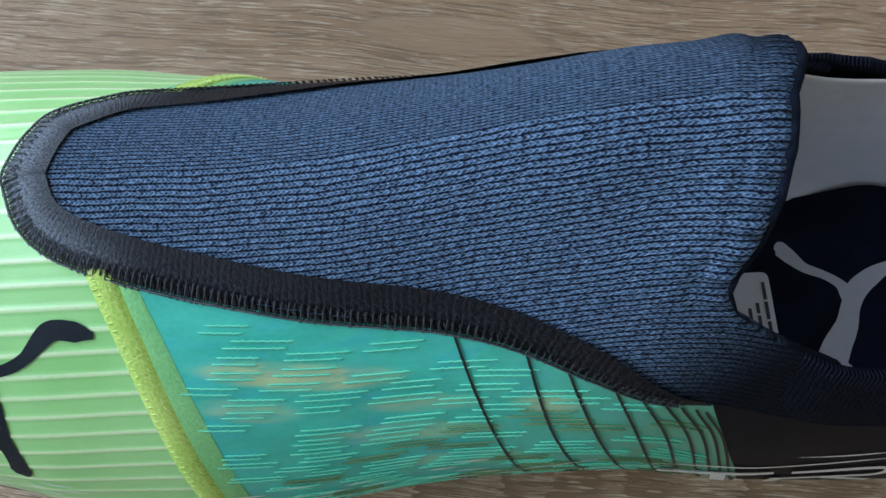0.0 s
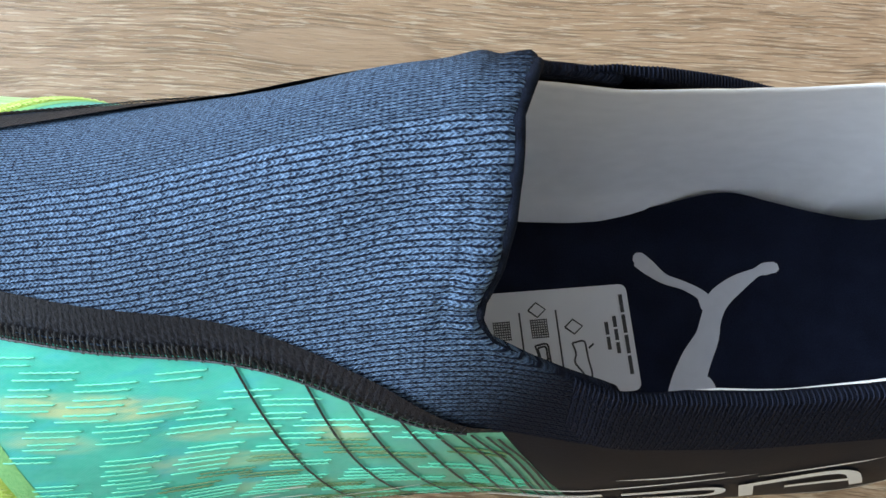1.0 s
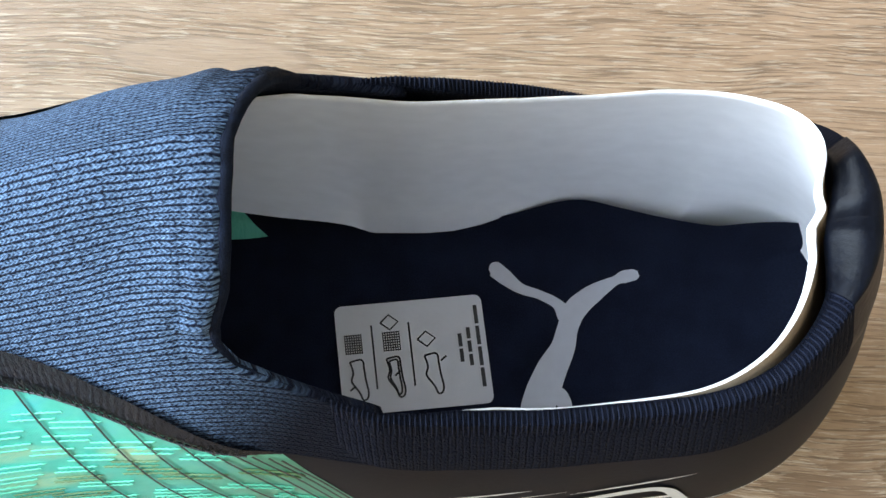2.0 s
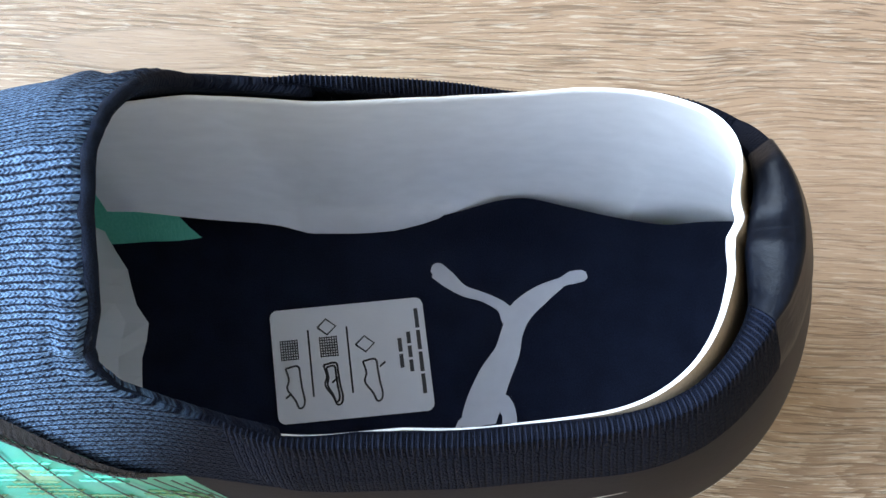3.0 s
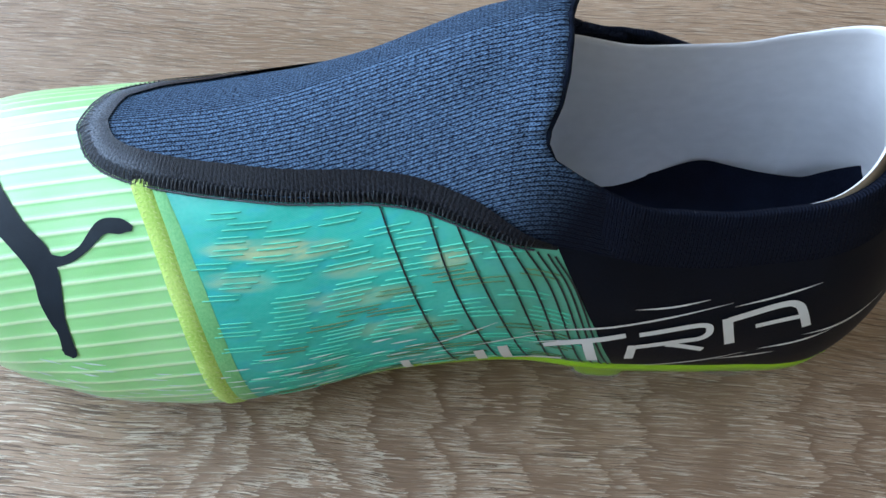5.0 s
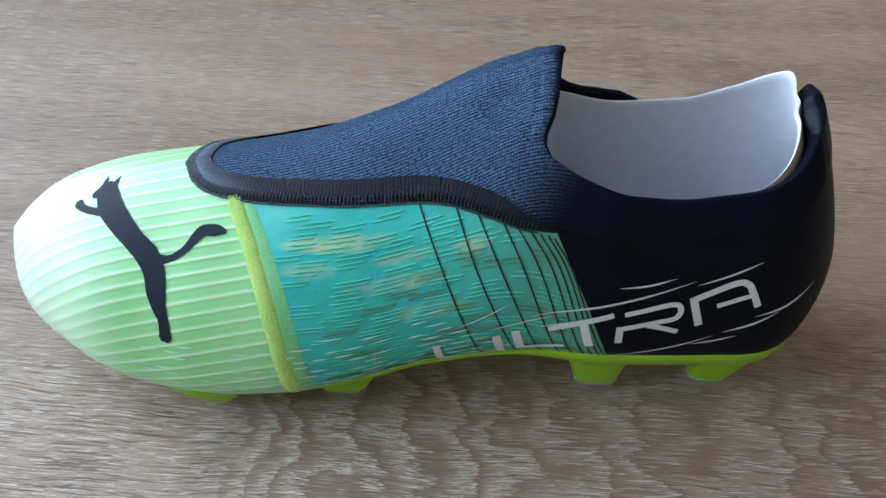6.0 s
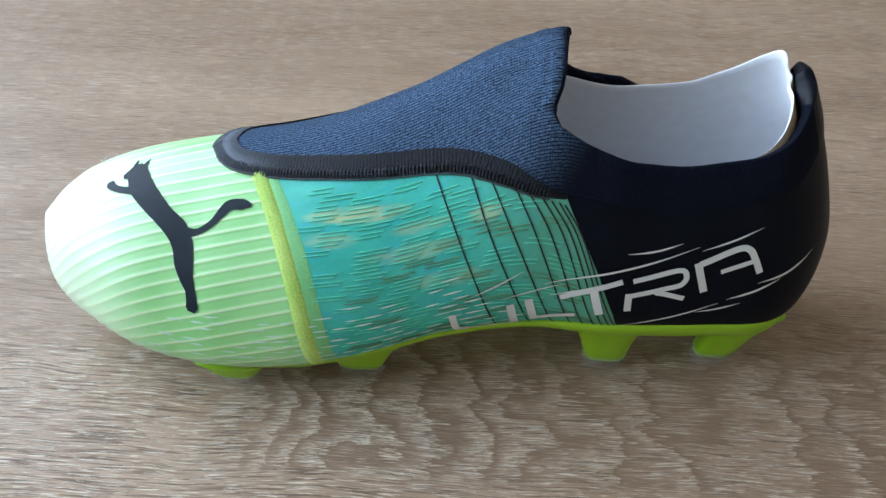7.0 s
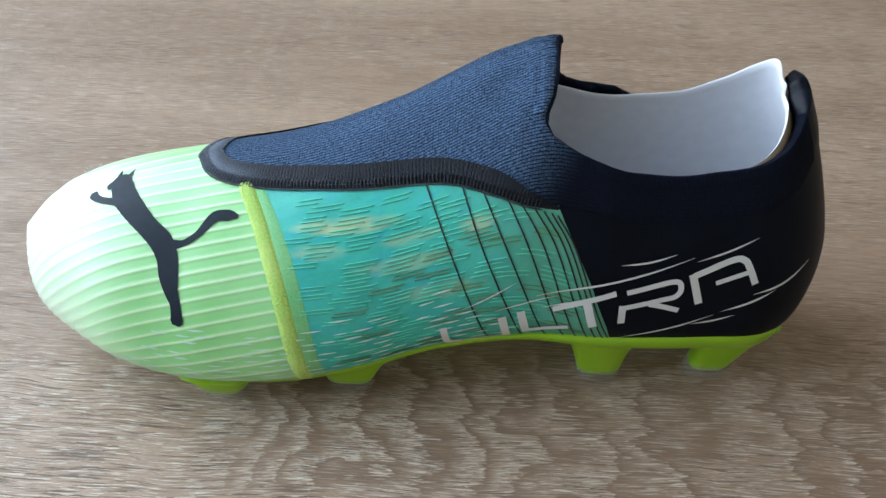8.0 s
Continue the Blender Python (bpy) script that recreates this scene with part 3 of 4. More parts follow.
# toe cap: fine ridges run along it
tau = np.linspace(0, 1, 110)
sg = np.linspace(0, 2, 561)
end = seam_x(fold(sg)) + 0.001
X = TOE + 0.00005 + (end[None] - TOE) * (tau[:, None] ** 2 * 0.55 + tau[:, None] * 0.45) ** 1.3
Sg = np.broadcast_to(sg, X.shape)
P = over(X, Sg)
n = outward(P, grid_normals(P))
arc = np.concatenate([np.zeros((len(tau), 1)), np.cumsum(np.linalg.norm(np.diff(P, axis=1), axis=2), axis=1)], 1)
arc -= arc[:, 280:281] - 0.0012
arc -= 0.05 * (X + 0.06)
lift = np.clip(np.cos(2 * PI * arc / 0.0046), 0, 1) ** 2 * 0.00019 * np.clip(tau[:, None] / 0.2, 0, 1)
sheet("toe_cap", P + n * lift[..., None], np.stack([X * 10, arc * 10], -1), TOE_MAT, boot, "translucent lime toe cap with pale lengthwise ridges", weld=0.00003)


# mid panels, lateral and medial, tucked under the band and the heel film
def side_panel(name, side, material, label):
    f = np.linspace(0, 1, 90)[None]
    t = np.linspace(0, 1, 150)[:, None]
    edge = EDGE if side < 0 else EDGE_M
    ex, es = [e[0] / 1000 for e in edge], [e[1] for e in edge]
    lo, hi = seam_x(f * 0.8) - 0.002, black_x(f * 0.5) + 0.003
    x = lo + (hi - lo) * t
    s = f * (np.interp(x, ex, es) + 0.03)
    sgm = s if side < 0 else 2 - s
    P = over(x, sgm)
    n = outward(P, grid_normals(P))
    return sheet(name, P + n * 0.00012, uv_of(x, sgm), material, boot, label)


side_panel("side_panel", -1, TEAL, "translucent teal mesh side panel with raised yarns")
side_panel("side_panel", 1, TEAL, "translucent teal mesh side panel")


# heel film: one sheet round the heel
def heel_grid(rows, cols, lo_of, drop):
    """A sheet round the heel from the sole up to drop(x) metres under the rim."""
    f = np.linspace(0, 1, rows)[None]
    th = np.linspace(-1, 1, cols)[:, None]
    L = HEEL - lo_of(f)
    x = HEEL - 0.00004 - L * (0.6 * th ** 2 + 0.4 * np.abs(th) ** 1.5)
    top = np.where(th < 0, RIM(x), rim_far(x)) - drop
    stop = np.where(th < 0, s_at(x, -1, top), s_at(x, 1, top))
    s = f * stop
    return x, np.where(th < 0, s, 2 - s), f, th


x, sgm, f, th = heel_grid(60, 241, lambda f: black_x(f * 0.63), 0.001)
P = over(x, sgm)
n = outward(P, grid_normals(P))
sheet("heel_film", P + n * 0.0003, uv_of(x, sgm), FILM, boot, "smooth black heel film")

# knitted tongue: outer face, rolled lip and inner face
rows_s = np.r_[np.linspace(0.497, 0.9, 70), np.linspace(0.905, 1.0, 40)]
sg = np.r_[rows_s, (2 - rows_s[::-1])[1:]]
lo = two(band_x(EDGE), band_x(EDGE_M), sg)
lo = lo + 0.0050 * np.clip((0.042 - lo) / 0.01, 0, 1)
hi = two(band_x(LIP), band_x(LIP_M), sg)
t = np.linspace(0, 1, 180)
X = lo[:, None] + (np.maximum(hi, lo + 0.002) - lo)[:, None] * t[None]
Sg = np.broadcast_to(sg[:, None], X.shape)
P = over(X, Sg)
n = over_n(X, Sg)
soft = np.array([[noise.noise((a * 45, b * 4.5, 1.3)) for a, b in zip(ra, rb)] for ra, rb in zip(X[::3, ::3], Sg[::3, ::3])])
soft = np.repeat(np.repeat(soft, 3, 0), 3, 1)[:X.shape[0], :X.shape[1]]
for _ in range(4):
    soft[1:-1, 1:-1] = (soft[:-2, 1:-1] + soft[2:, 1:-1] + soft[1:-1, :-2] + soft[1:-1, 2:] + soft[1:-1, 1:-1]) / 5
dent = 0.0022 * np.exp(-((X - 0.034) / 0.009) ** 2 - ((Sg - 0.88) / 0.09) ** 2) - 0.0008 * np.exp(-((X - 0.043) / 0.004) ** 2) * (np.abs(Sg - 1) < 0.25)
pucker = 0.00035 * np.sin(Sg * 2 * PI * 27) * np.exp(-((hi[:, None] - X) / 0.0042) ** 2) - 0.0005 * np.exp(-((hi[:, None] - X - 0.0042) / 0.0016) ** 2)
pucker = pucker * np.clip((0.34 - np.abs(Sg - 1)) / 0.08, 0, 1)
out = P + n * (0.0009 + 0.0006 * soft - dent + pucker)[..., None]
roll = [out]
turn = np.gradient(out, axis=1)[:, -1]
turn /= np.linalg.norm(turn, axis=1, keepdims=True) + 1e-12
for a in (40, 90, 140, 180):
    c, s_ = math.cos(radians(a)), math.sin(radians(a))
    roll.append((P[:, -1] + n[:, -1] * (0.0009 - 0.0012 + 0.0012 * c) + turn * 0.0012 * s_)[:, None])
for back in (6, 16, 34, 60, 90):
    roll.append((P[:, -1 - back] - n[:, -1 - back] * (0.0016 + dent[:, -1 - back, None]))[:, None])
out = np.concatenate(roll, 1)
UV = np.concatenate([uv_of(X, Sg)] + [uv_of(X[:, -1] + 0.0004 * k, sg)[:, None] for k in range(1, 5)]
                    + [uv_of(X[:, -1 - b], sg)[:, None] for b in (6, 16, 34, 60, 90)], 1)
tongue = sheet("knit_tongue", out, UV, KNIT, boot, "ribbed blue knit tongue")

lip = P[:, -1] + n[:, -1] * 0.0000 + turn * 0.0008
keep = (hi < 0.0545) & (sg < 1.2)
wavy = np.array([noise.noise((i * 0.11, 4.2, 0)) for i in range(int(keep.sum()))])
C = lip[keep] + n[keep][:, -1] * (wavy * 0.0003)[:, None]
E_ = tube_data(C, (0.00095 + 0.0001 * wavy) * np.clip(np.arange(len(C)) / 14, 0.15, 1), 10)
link("tongue_edge", E_.reshape(-1, 3), grid_faces(*E_.shape[:2], closed=True), EDGE_KNIT, tongue, "dark navy knitted edge", np.stack([np.repeat(np.arange(len(C)) * 0.008, 10), np.tile(np.arange(10) * 0.008, len(C))], -1))

# band round the tongue and its overlock stitches
full = [(px, s) for px, s in EDGE[::-1]][2:] + [(px, 2 - s) for px, s in EDGE_M[1:]][:-2]
way = np.array(full, float)
track = smooth_path(way, 700)
Cc, Nn = over(track[:, 0] / 1000, track[:, 1]), over_n(track[:, 0] / 1000, track[:, 1])
step = np.r_[0, np.cumsum(np.linalg.norm(np.diff(Cc, axis=0), axis=1))]
even = np.linspace(0, step[-1], 900)
Cc = np.stack([np.interp(even, step, Cc[:, k]) for k in range(3)], -1)
Nn = np.stack([np.interp(even, step, Nn[:, k]) for k in range(3)], -1)
Tt = np.gradient(Cc, axis=0)
Tt /= np.linalg.norm(Tt, axis=1, keepdims=True)
Bb = np.cross(Nn, Tt)
Bb /= np.linalg.norm(Bb, axis=1, keepdims=True)
if Bb[450] @ np.array([1.0, 0, 0]) < 0:
    Bb = -Bb
k = np.linspace(0, 1, 9)
wide = 0.0084 - 0.0016 * np.clip(np.abs(even - even[-1] / 2) / (even[-1] / 2) - 0.6, 0, 1)
wide *= np.clip(np.minimum(even, even[-1] - even) / 0.028, 0.12, 1)
frill = 0.00005 * np.sin(even * 2 * PI / 0.00125)
px, ps = (np.interp(even, step, track[:, j]) for j in (0, 1))
px = px / 1000
cols, toward = [], Bb.copy()
sink = np.clip(np.minimum(even, even[-1] - even) / 0.012, 0, 1)
for j in range(9):
    C0, N0 = over(px, ps), over_n(px, ps)
    rise = 0.0004 + 0.0008 * min(1.0, k[j] * 3.0) + 0.0003 * k[j]
    cols.append(C0 + N0 * ((rise + frill * math.sin(k[j] * PI)) * sink - 0.0012 * (1 - sink))[:, None])
    Ax, As = (over(px + 0.0002, ps) - over(px - 0.0002, ps)) / 0.0004, (over(px, ps + 0.002) - over(px, ps - 0.002)) / 0.004
    move = toward - N0 * (toward * N0).sum(1, keepdims=True)
    move *= (wide / 8 / (np.linalg.norm(move, axis=1) + 1e-12))[:, None]
    aa, bb, cc = (Ax * Ax).sum(1), (Ax * As).sum(1), (As * As).sum(1)
    da, db = (Ax * move).sum(1), (As * move).sum(1)
    det = aa * cc - bb * bb + 1e-15
    px, ps = px + (cc * da - bb * db) / det, np.clip(ps + (aa * db - bb * da) / det, 0, 2)
    for _ in range(12):
        px[1:-1], ps[1:-1] = (px[:-2] + 2 * px[1:-1] + px[2:]) / 4, (ps[:-2] + 2 * ps[1:-1] + ps[2:]) / 4
P = np.stack(cols, 1)
UV = np.stack(np.broadcast_arrays(even[:, None] * 10, k[None] * 0.084), -1)
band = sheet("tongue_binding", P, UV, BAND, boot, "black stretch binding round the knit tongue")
V, F, U = [], [], []
count = int(even[-1] / 0.00125)
for i in range(count):
    e = (i + 0.5) / count * (len(even) - 1)
    a = int(e)
    jig = random.uniform(-0.0002, 0.0002)
    if Cc[a, 0] > 0.044:
        continue
    o, T_, B_, N_ = Cc[a], Tt[a], Bb[a], Nn[a]
    pts = [o + B_ * (0.0031 + jig) + N_ * 0.00158 - T_ * 0.0003, o + B_ * 0.0012 + N_ * 0.00145, o - B_ * (0.0008 + jig) + N_ * 0.0005 + T_ * 0.0003,
           o - B_ * 0.0007 + N_ * 0.0005 + T_ * 0.0009, o + B_ * (0.0027 - jig) + N_ * 0.00155 + T_ * 0.0014]
    T5 = tube_data(pts, 0.00016, 4)
    F += grid_faces(5, 4, len(V), closed=True)
    V += list(T5.reshape(-1, 3))
    U += [(0, 0)] * 20
link("overlock_stitching", V, F, THREAD, band, "black overlock stitches", U)
slim = Cc[:, 0] < 0.045
edge_line = tube_data((Cc - Bb * 0.0005 + Nn * 0.0006)[slim], 0.00028, 5)
link("edge_thread", edge_line.reshape(-1, 3), grid_faces(int(slim.sum()), 5, closed=True), THREAD, band, "", edge_line.reshape(-1, 3)[:, :2])

def eased(P, th, wide=0.22, rounds=14):
    """Softens a sheet that runs round the heel, strongest at the back."""
    w = (np.exp(-(th / wide) ** 4) * 0.5)[1:-1].reshape((-1,) + (1,) * (P.ndim - 1))
    for _ in range(rounds):
        P[1:-1] += w * ((P[:-2] + P[2:]) / 2 - P[1:-1])
    return P


# collar: knit strip over the rim of the heel, padded at the back
x, sgm, f, th = heel_grid(2, 321, lambda f: 0.0580 + 0 * f, 0.0)
x, side = x[:, -1], np.where(th[:, 0] < 0, -1, 1)
th = th[:, 0]
top = np.where(side < 0, RIM(x), rim_far(x))


def rim_row(down):
    z = top - down
    s = np.where(side < 0, s_at(x, -1, z), s_at(x, 1, z))
    return over(x, np.where(side < 0, s, 2 - s))


base = np.stack([rim_row(d) for d in (0.0, 0.003, 0.006, 0.0095, 0.0135)], 1)
n = outward(base, grid_normals(base))
for _ in range(3):
    n[1:-1] = (n[:-2] + n[1:-1] * 2 + n[2:]) / 4
n /= np.linalg.norm(n, axis=-1, keepdims=True)
pad = 0.0004 + 0.0010 * np.clip((1 - np.abs(th)) / 0.12, 0, 1) + 0.0020 * np.exp(-((th + 0.05) / 0.18) ** 2)
up = np.array([0, 0, 1.0])
lift = (0.0004 + 0.0013 * np.clip((1 - np.abs(th)) / 0.045, 0, 1) - 0.0009 * np.clip((1 - np.abs(th)) / 0.2 - 0.25, 0, 1))[:, None]
rows = [base[:, 4] + n[:, 4] * (lift * 0.8 - 0.0002), base[:, 3] + n[:, 3] * lift, base[:, 2] + n[:, 2] * lift, base[:, 1] + n[:, 1] * lift]
for a in (0, 45, 90, 135, 180):
    c, s_ = math.cos(radians(a)), math.sin(radians(a))
    rows.append(base[:, 0] + n[:, 0] * (lift[:, 0] - pad + pad * c)[:, None] + up * (pad * 0.8 * s_)[:, None])
rows.append(base[:, 2] + n[:, 2] * (0.0011 - 2 * pad)[:, None])
rows.append(base[:, 4] + n[:, 4] * (0.0005 - 2 * pad)[:, None])
P = np.stack(rows, 1)
wob = np.array([noise.noise((t_ * 9, 0.2, 0)) for t_ in th]) * 0.00025
P[:, 4:9, 2] += wob[:, None]
along = np.r_[0, np.cumsum(np.linalg.norm(np.diff(base[:, 0], axis=0), axis=1))] * 10
P = np.stack([smooth_path(r, 41) for r in eased(P, th)])
UV = np.stack(np.broadcast_arrays(along[:, None], np.linspace(0, 0.25, 41)[None]), -1)
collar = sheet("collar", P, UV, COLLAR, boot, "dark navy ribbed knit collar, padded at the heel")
V, F, U = [], [], []
for a in np.arange(along[0] + 0.02, along[-1] - 0.02, 0.0080):
    rowi = np.interp(a, along, np.arange(len(along)))
    i0 = int(rowi)
    strip = P[i0] * (1 - rowi + i0) + P[i0 + 1] * (rowi - i0)
    if abs(th[i0]) < 0.23 or 0 < th[i0] < 0.42:
        continue
    C = strip[13:30:2] + np.array([0, 0, 0.00002]) + (n[i0, 0] * 0.00001)
    Tb = tube_data(C, np.r_[0.00006, np.full(len(C) - 2, 0.00016), 0.00006], 5)
    F += grid_faces(len(C), 5, len(V), closed=True)
    V += list(Tb.reshape(-1, 3))
    U += [(a, 0.0)] * (5 * len(C))
tab = np.abs(th) < 0.23
Q = P[tab]
Q = Q + outward(Q, grid_normals(Q)) * np.linspace(0, PI, len(Q)).reshape(-1, 1, 1).clip(0, 0.35) * 0.0009
sheet("heel_tab", Q, UV[tab], TAB, collar, "glossy black padded heel tab")
tagged(link("rim_ribbing", V, F, RIB, collar, "short ribs of dark blue yarn over the rim", U), kind="stuff")

# white lining inside the heel, its rim wavy at the back
x, sgm, f, th2 = heel_grid(2, 321, lambda f: 0.020 + 0 * f, 0.0)
x, th2 = x[:, -1], th2[:, 0]
side = np.where(th2 < 0, -1, 1)
rimz = np.where(side < 0, RIM(np.maximum(x, 0.05)), RIM_M(np.maximum(x, 0.05)))
tall = rimz - (0.005 * np.clip((0.085 - x) / 0.03, 0, 1) + 0.010 * np.clip((0.055 - x) / 0.02, 0, 1)) * np.where(side > 0, 0.35, 1.0)
rows = []
inset = np.where(side > 0, 0.0026 - 0.0018 * np.clip((x - 0.088) / 0.025, 0, 1), 0.0026)
bulk = 0.0068 * np.exp(-((th2 + 0.03) / 0.30) ** 2) + 0.0016 * np.exp(-((th2 + 0.27) / 0.14) ** 2) + 0.0018 * np.exp(-((th2 - 0.2) / 0.14) ** 2) + 0.0009 * np.exp(-((th2 - 0.08) / 0.07) ** 2)
back = np.exp(-(th2 / 0.22) ** 2)
base = []
levels = np.linspace(0.0, 1.0, 26)
for lv in levels:
    foot = np.minimum(BITE(x), 0.0315) - 0.002 + np.where(side > 0, 0.026, 0.0) * np.clip((0.054 - x) / 0.028, 0, 1)
    z = foot + (tall - 0.0005 - foot) * lv
    s = np.where(side < 0, s_at(x, -1, np.maximum(z, BITE(x))), s_at(x, 1, np.maximum(z, BITE(x))))
    q = over(x, np.where(side < 0, s, 2 - s))
    base.append(np.stack([q[:, 0], q[:, 1], z], 1))
base = np.stack(base, 1)
n = outward(base, grid_normals(base))
for _ in range(3):
    n[1:-1] = (n[:-2] + n[1:-1] * 2 + n[2:]) / 4
n /= np.linalg.norm(n, axis=-1, keepdims=True)
wave = np.array([noise.noise((t_ * 16, 3.1, 0)) for t_ in th2])
flare = np.where(side > 0, 0.0124 - 0.0008 * np.clip((x - 0.08) / 0.02, 0, 1) + 0.0030 * np.exp(-((x - 0.138) / 0.020) ** 2), 0.003) * np.clip((np.abs(th2) - 0.10) / 0.3, 0, 1)
shift = inset[:, None] + bulk[:, None] * levels[None] + flare[:, None] * (1 - levels[None]) ** 1.3 + (back * 0.0004 * wave)[:, None] * levels[None] ** 3
P = base - n * shift[..., None]
P[..., 2] += (back * (0.0015 + 0.0006 * wave) + 0.0065 * np.exp(-((th2 - 0.24) / 0.17) ** 2) + 0.0062 * np.exp(-((th2 + 0.27) / 0.16) ** 2))[:, None] * levels[None] ** 3
thick = (0.0006 + 0.0007 * np.exp(-((th2 + 0.05) / 0.30) ** 2))[:, None]
top_row = P[:, -1]
cap = [top_row + up * 0.0004 + n[:, -1] * 0.0004, top_row + up * 0.0004 + n[:, -1] * (thick - 0.0002)]
back_face = eased(np.stack([cap[-1]] + [P[:, k] + n[:, k] * thick for k in (25, 22, 16, 8)], 1), th2, 0.15, 6)
P = eased(np.concatenate([P, np.stack(cap, 1)], 1), th2, 0.15, 6)
along = np.r_[0, np.cumsum(np.linalg.norm(np.diff(base[:, -1], axis=0), axis=1))] * 10
UV = np.stack(np.broadcast_arrays(along[:, None], np.linspace(0, 0.8, P.shape[1])[None]), -1)
lining = sheet("heel_lining", P, UV, LINING, boot, "smooth white heel lining with a wavy rim")
sheet("lining_backing", back_face, UV[:, -5:], BACKING, lining, "beige raw back of the lining")

# insole
tx = np.linspace(0, 1, 150)
x = -0.06 + (HEEL - 0.0030 + 0.06) * (1 - (1 - tx) ** 1.7)
w = np.linspace(-1, 1, 61)
half_n = (NEAR(x) * round_ends(np.minimum(x + 0.0025, HEEL - 1e-5)) - 0.0036).clip(0.0004)
half_f = curve([(-60, 32), (0, 24), (30, 17.5), (43, 15), (60, 15.6), (83, 18.4), (103, 22.8), (112, 21.4), (123, 19.2), (132, 17.8), (138, 17.4), (146, 15.8), (152, 11.5), (155, 8)])(x)
Y = MIDDLE(x)[:, None] + np.where(w < 0, half_n[:, None] * w, half_f[:, None] * w)
hump = 0.0026 * np.exp(-((x - 0.099) / 0.013) ** 2)[:, None] * np.clip(w, 0, 1)[None] ** 5
Z = 0.0288 + 0.0012 * np.sin((x - 0.05) * 30)[:, None] * 0.3 + 0.0035 * np.abs(w)[None] ** 5 * np.clip((x - 0.05) / 0.05, 0, 1)[:, None] + hump
cup = curve([(-60, 0), (60, 0), (85, 2), (101, 4.5), (120, 7), (132, 9), (138, 13.5), (146, 20), (155, 26)])(x)
Z += cup[:, None] * np.maximum(np.clip(w, 0, 1)[None] ** 6, np.clip((x - 0.141) / 0.012, 0, 1)[:, None] ** 2 * np.clip(w + 1, 0, 0.5)[None] * 2)
Z -= 0.010 * np.clip((0.02 - x) / 0.08, 0, 1)[:, None]
P = np.stack([np.broadcast_to(x[:, None], Y.shape), Y, Z], -1)
insole = sheet("insole", P, P[..., :2] * 10, INSOLE, boot, "dark navy fabric insole with a pale printed mark")


def on_insole(p):
    """Places and normals for a strip on the insole, from points in mm."""
    C = np.stack([p[:, 0] / 1000, p[:, 1] / 1000, np.full(len(p), 0.0288 + 0.00025)], -1)
    C[:, 2] += 0.0012 * np.sin((C[:, 0] - 0.05) * 30) * 0.3
    return C, np.broadcast_to(np.array([0, 0, 1.0]), C.shape)


ribbons("printed_mark", [
    ([(83.8, 11.7), (85, 11.4), (87.5, 9.6), (91, 7.2), (95.5, 5.9), (99.5, 4), (101.5, 1.5)], [1.2, 3.8, 3.6, 2.4, 2.0, 2.4, 4.0]),
    ([(117.9, 11.9), (117, 11.6), (114.6, 11), (112.6, 10), (108, 7), (103.7, 3), (102, -1.5), (101, -6), (98.6, -11), (96.8, -16), (95.6, -20), (95.4, -23)],
     [1.2, 2.6, 3.0, 2.0, 4.2, 5.2, 4.6, 5.4, 6.8, 7.6, 7.4, 6.6]),
    ([(97.5, -15), (100.4, -16.6), (101.9, -19), (101.9, -22), (101.2, -25)], [2.0, 3.8, 3.0, 3.2, 3.6]),
    ([(92.6, -19.6), (91.8, -21.2), (90.8, -22.4)], [0.4, 1.6, 0.6]),
], PRINT, insole, "pale grey leaping mark", off=0.0, n=44, where=on_insole)

# printed paper label on the insole
A0, EX, EY = np.array([48.8, 0.7]), np.array([33.2, 4.7]), np.array([4.2, -24.2])
label_z = 0.0288 + 0.0007
sticker = tagged(new("size_label"), "white paper label with shoe pictograms, stuck on the navy insole", "label")


def lab(a, b, h=0.0):
    q = A0 + EX * a + EY * b
    return (q[0] / 1000, q[1] / 1000, label_z + h)


corner = [(cx + r * 0.05 * math.cos(t_), cy + r * 0.069 * math.sin(t_)) for r in (1,) for cx, cy, t0 in ((0.95, 0.931, 0), (0.05, 0.931, 90), (0.05, 0.069, 180), (0.95, 0.069, 270))
          for t_ in [radians(t0 + k * 18) for k in range(6)]]
V = [lab(a, b) for a, b in corner] + [lab(a, b, -0.0003) for a, b in corner]
m = len(corner)
link("paper", V, [tuple(range(m)), tuple(range(2 * m - 1, m - 1, -1))] + [(j, (j + 1) % m, m + (j + 1) % m, m + j) for j in range(m)], PAPER, sticker, smooth=False)


def ink(name, strokes, width=0.011):
    V, F = [], []
    for line in strokes:
        pts = np.array([lab(a, b, 0.00012) for a, b in line])
        d = np.gradient(pts, axis=0)
        d /= np.linalg.norm(d, axis=1, keepdims=True) + 1e-12
        c = np.stack([-d[:, 1], d[:, 0], 0 * d[:, 0]], 1) * width * 0.0166
        s = len(V)
        V += [v for p, q in zip(pts - c, pts + c) for v in (p, q)]
        F += [(s + 2 * j, s + 2 * j + 2, s + 2 * j + 3, s + 2 * j + 1) for j in range(len(pts) - 1)]
    return link(name, V, F, INK, sticker, smooth=False)


for ca in (0.11, 0.366):
    lines = [[(ca - 0.058, 0.28 + k * 0.0235), (ca + 0.058, 0.28 + k * 0.0235)] for k in range(8)]
    lines += [[(ca - 0.055 + k * 0.0157, 0.272), (ca - 0.055 + k * 0.0157, 0.452)] for k in range(8)]
    ink("hatched_square", lines, 0.0062)
for ca, cb in ((0.363, 0.186), (0.60, 0.368)):
    ink("diamond", [[(ca - 0.06, cb), (ca, cb - 0.07), (ca + 0.06, cb), (ca, cb + 0.07), (ca - 0.06, cb)]], 0.012)
for ca in (0.24, 0.492):
    ink("divider_line", [[(ca, 0.20), (ca, 0.785)]], 0.012)
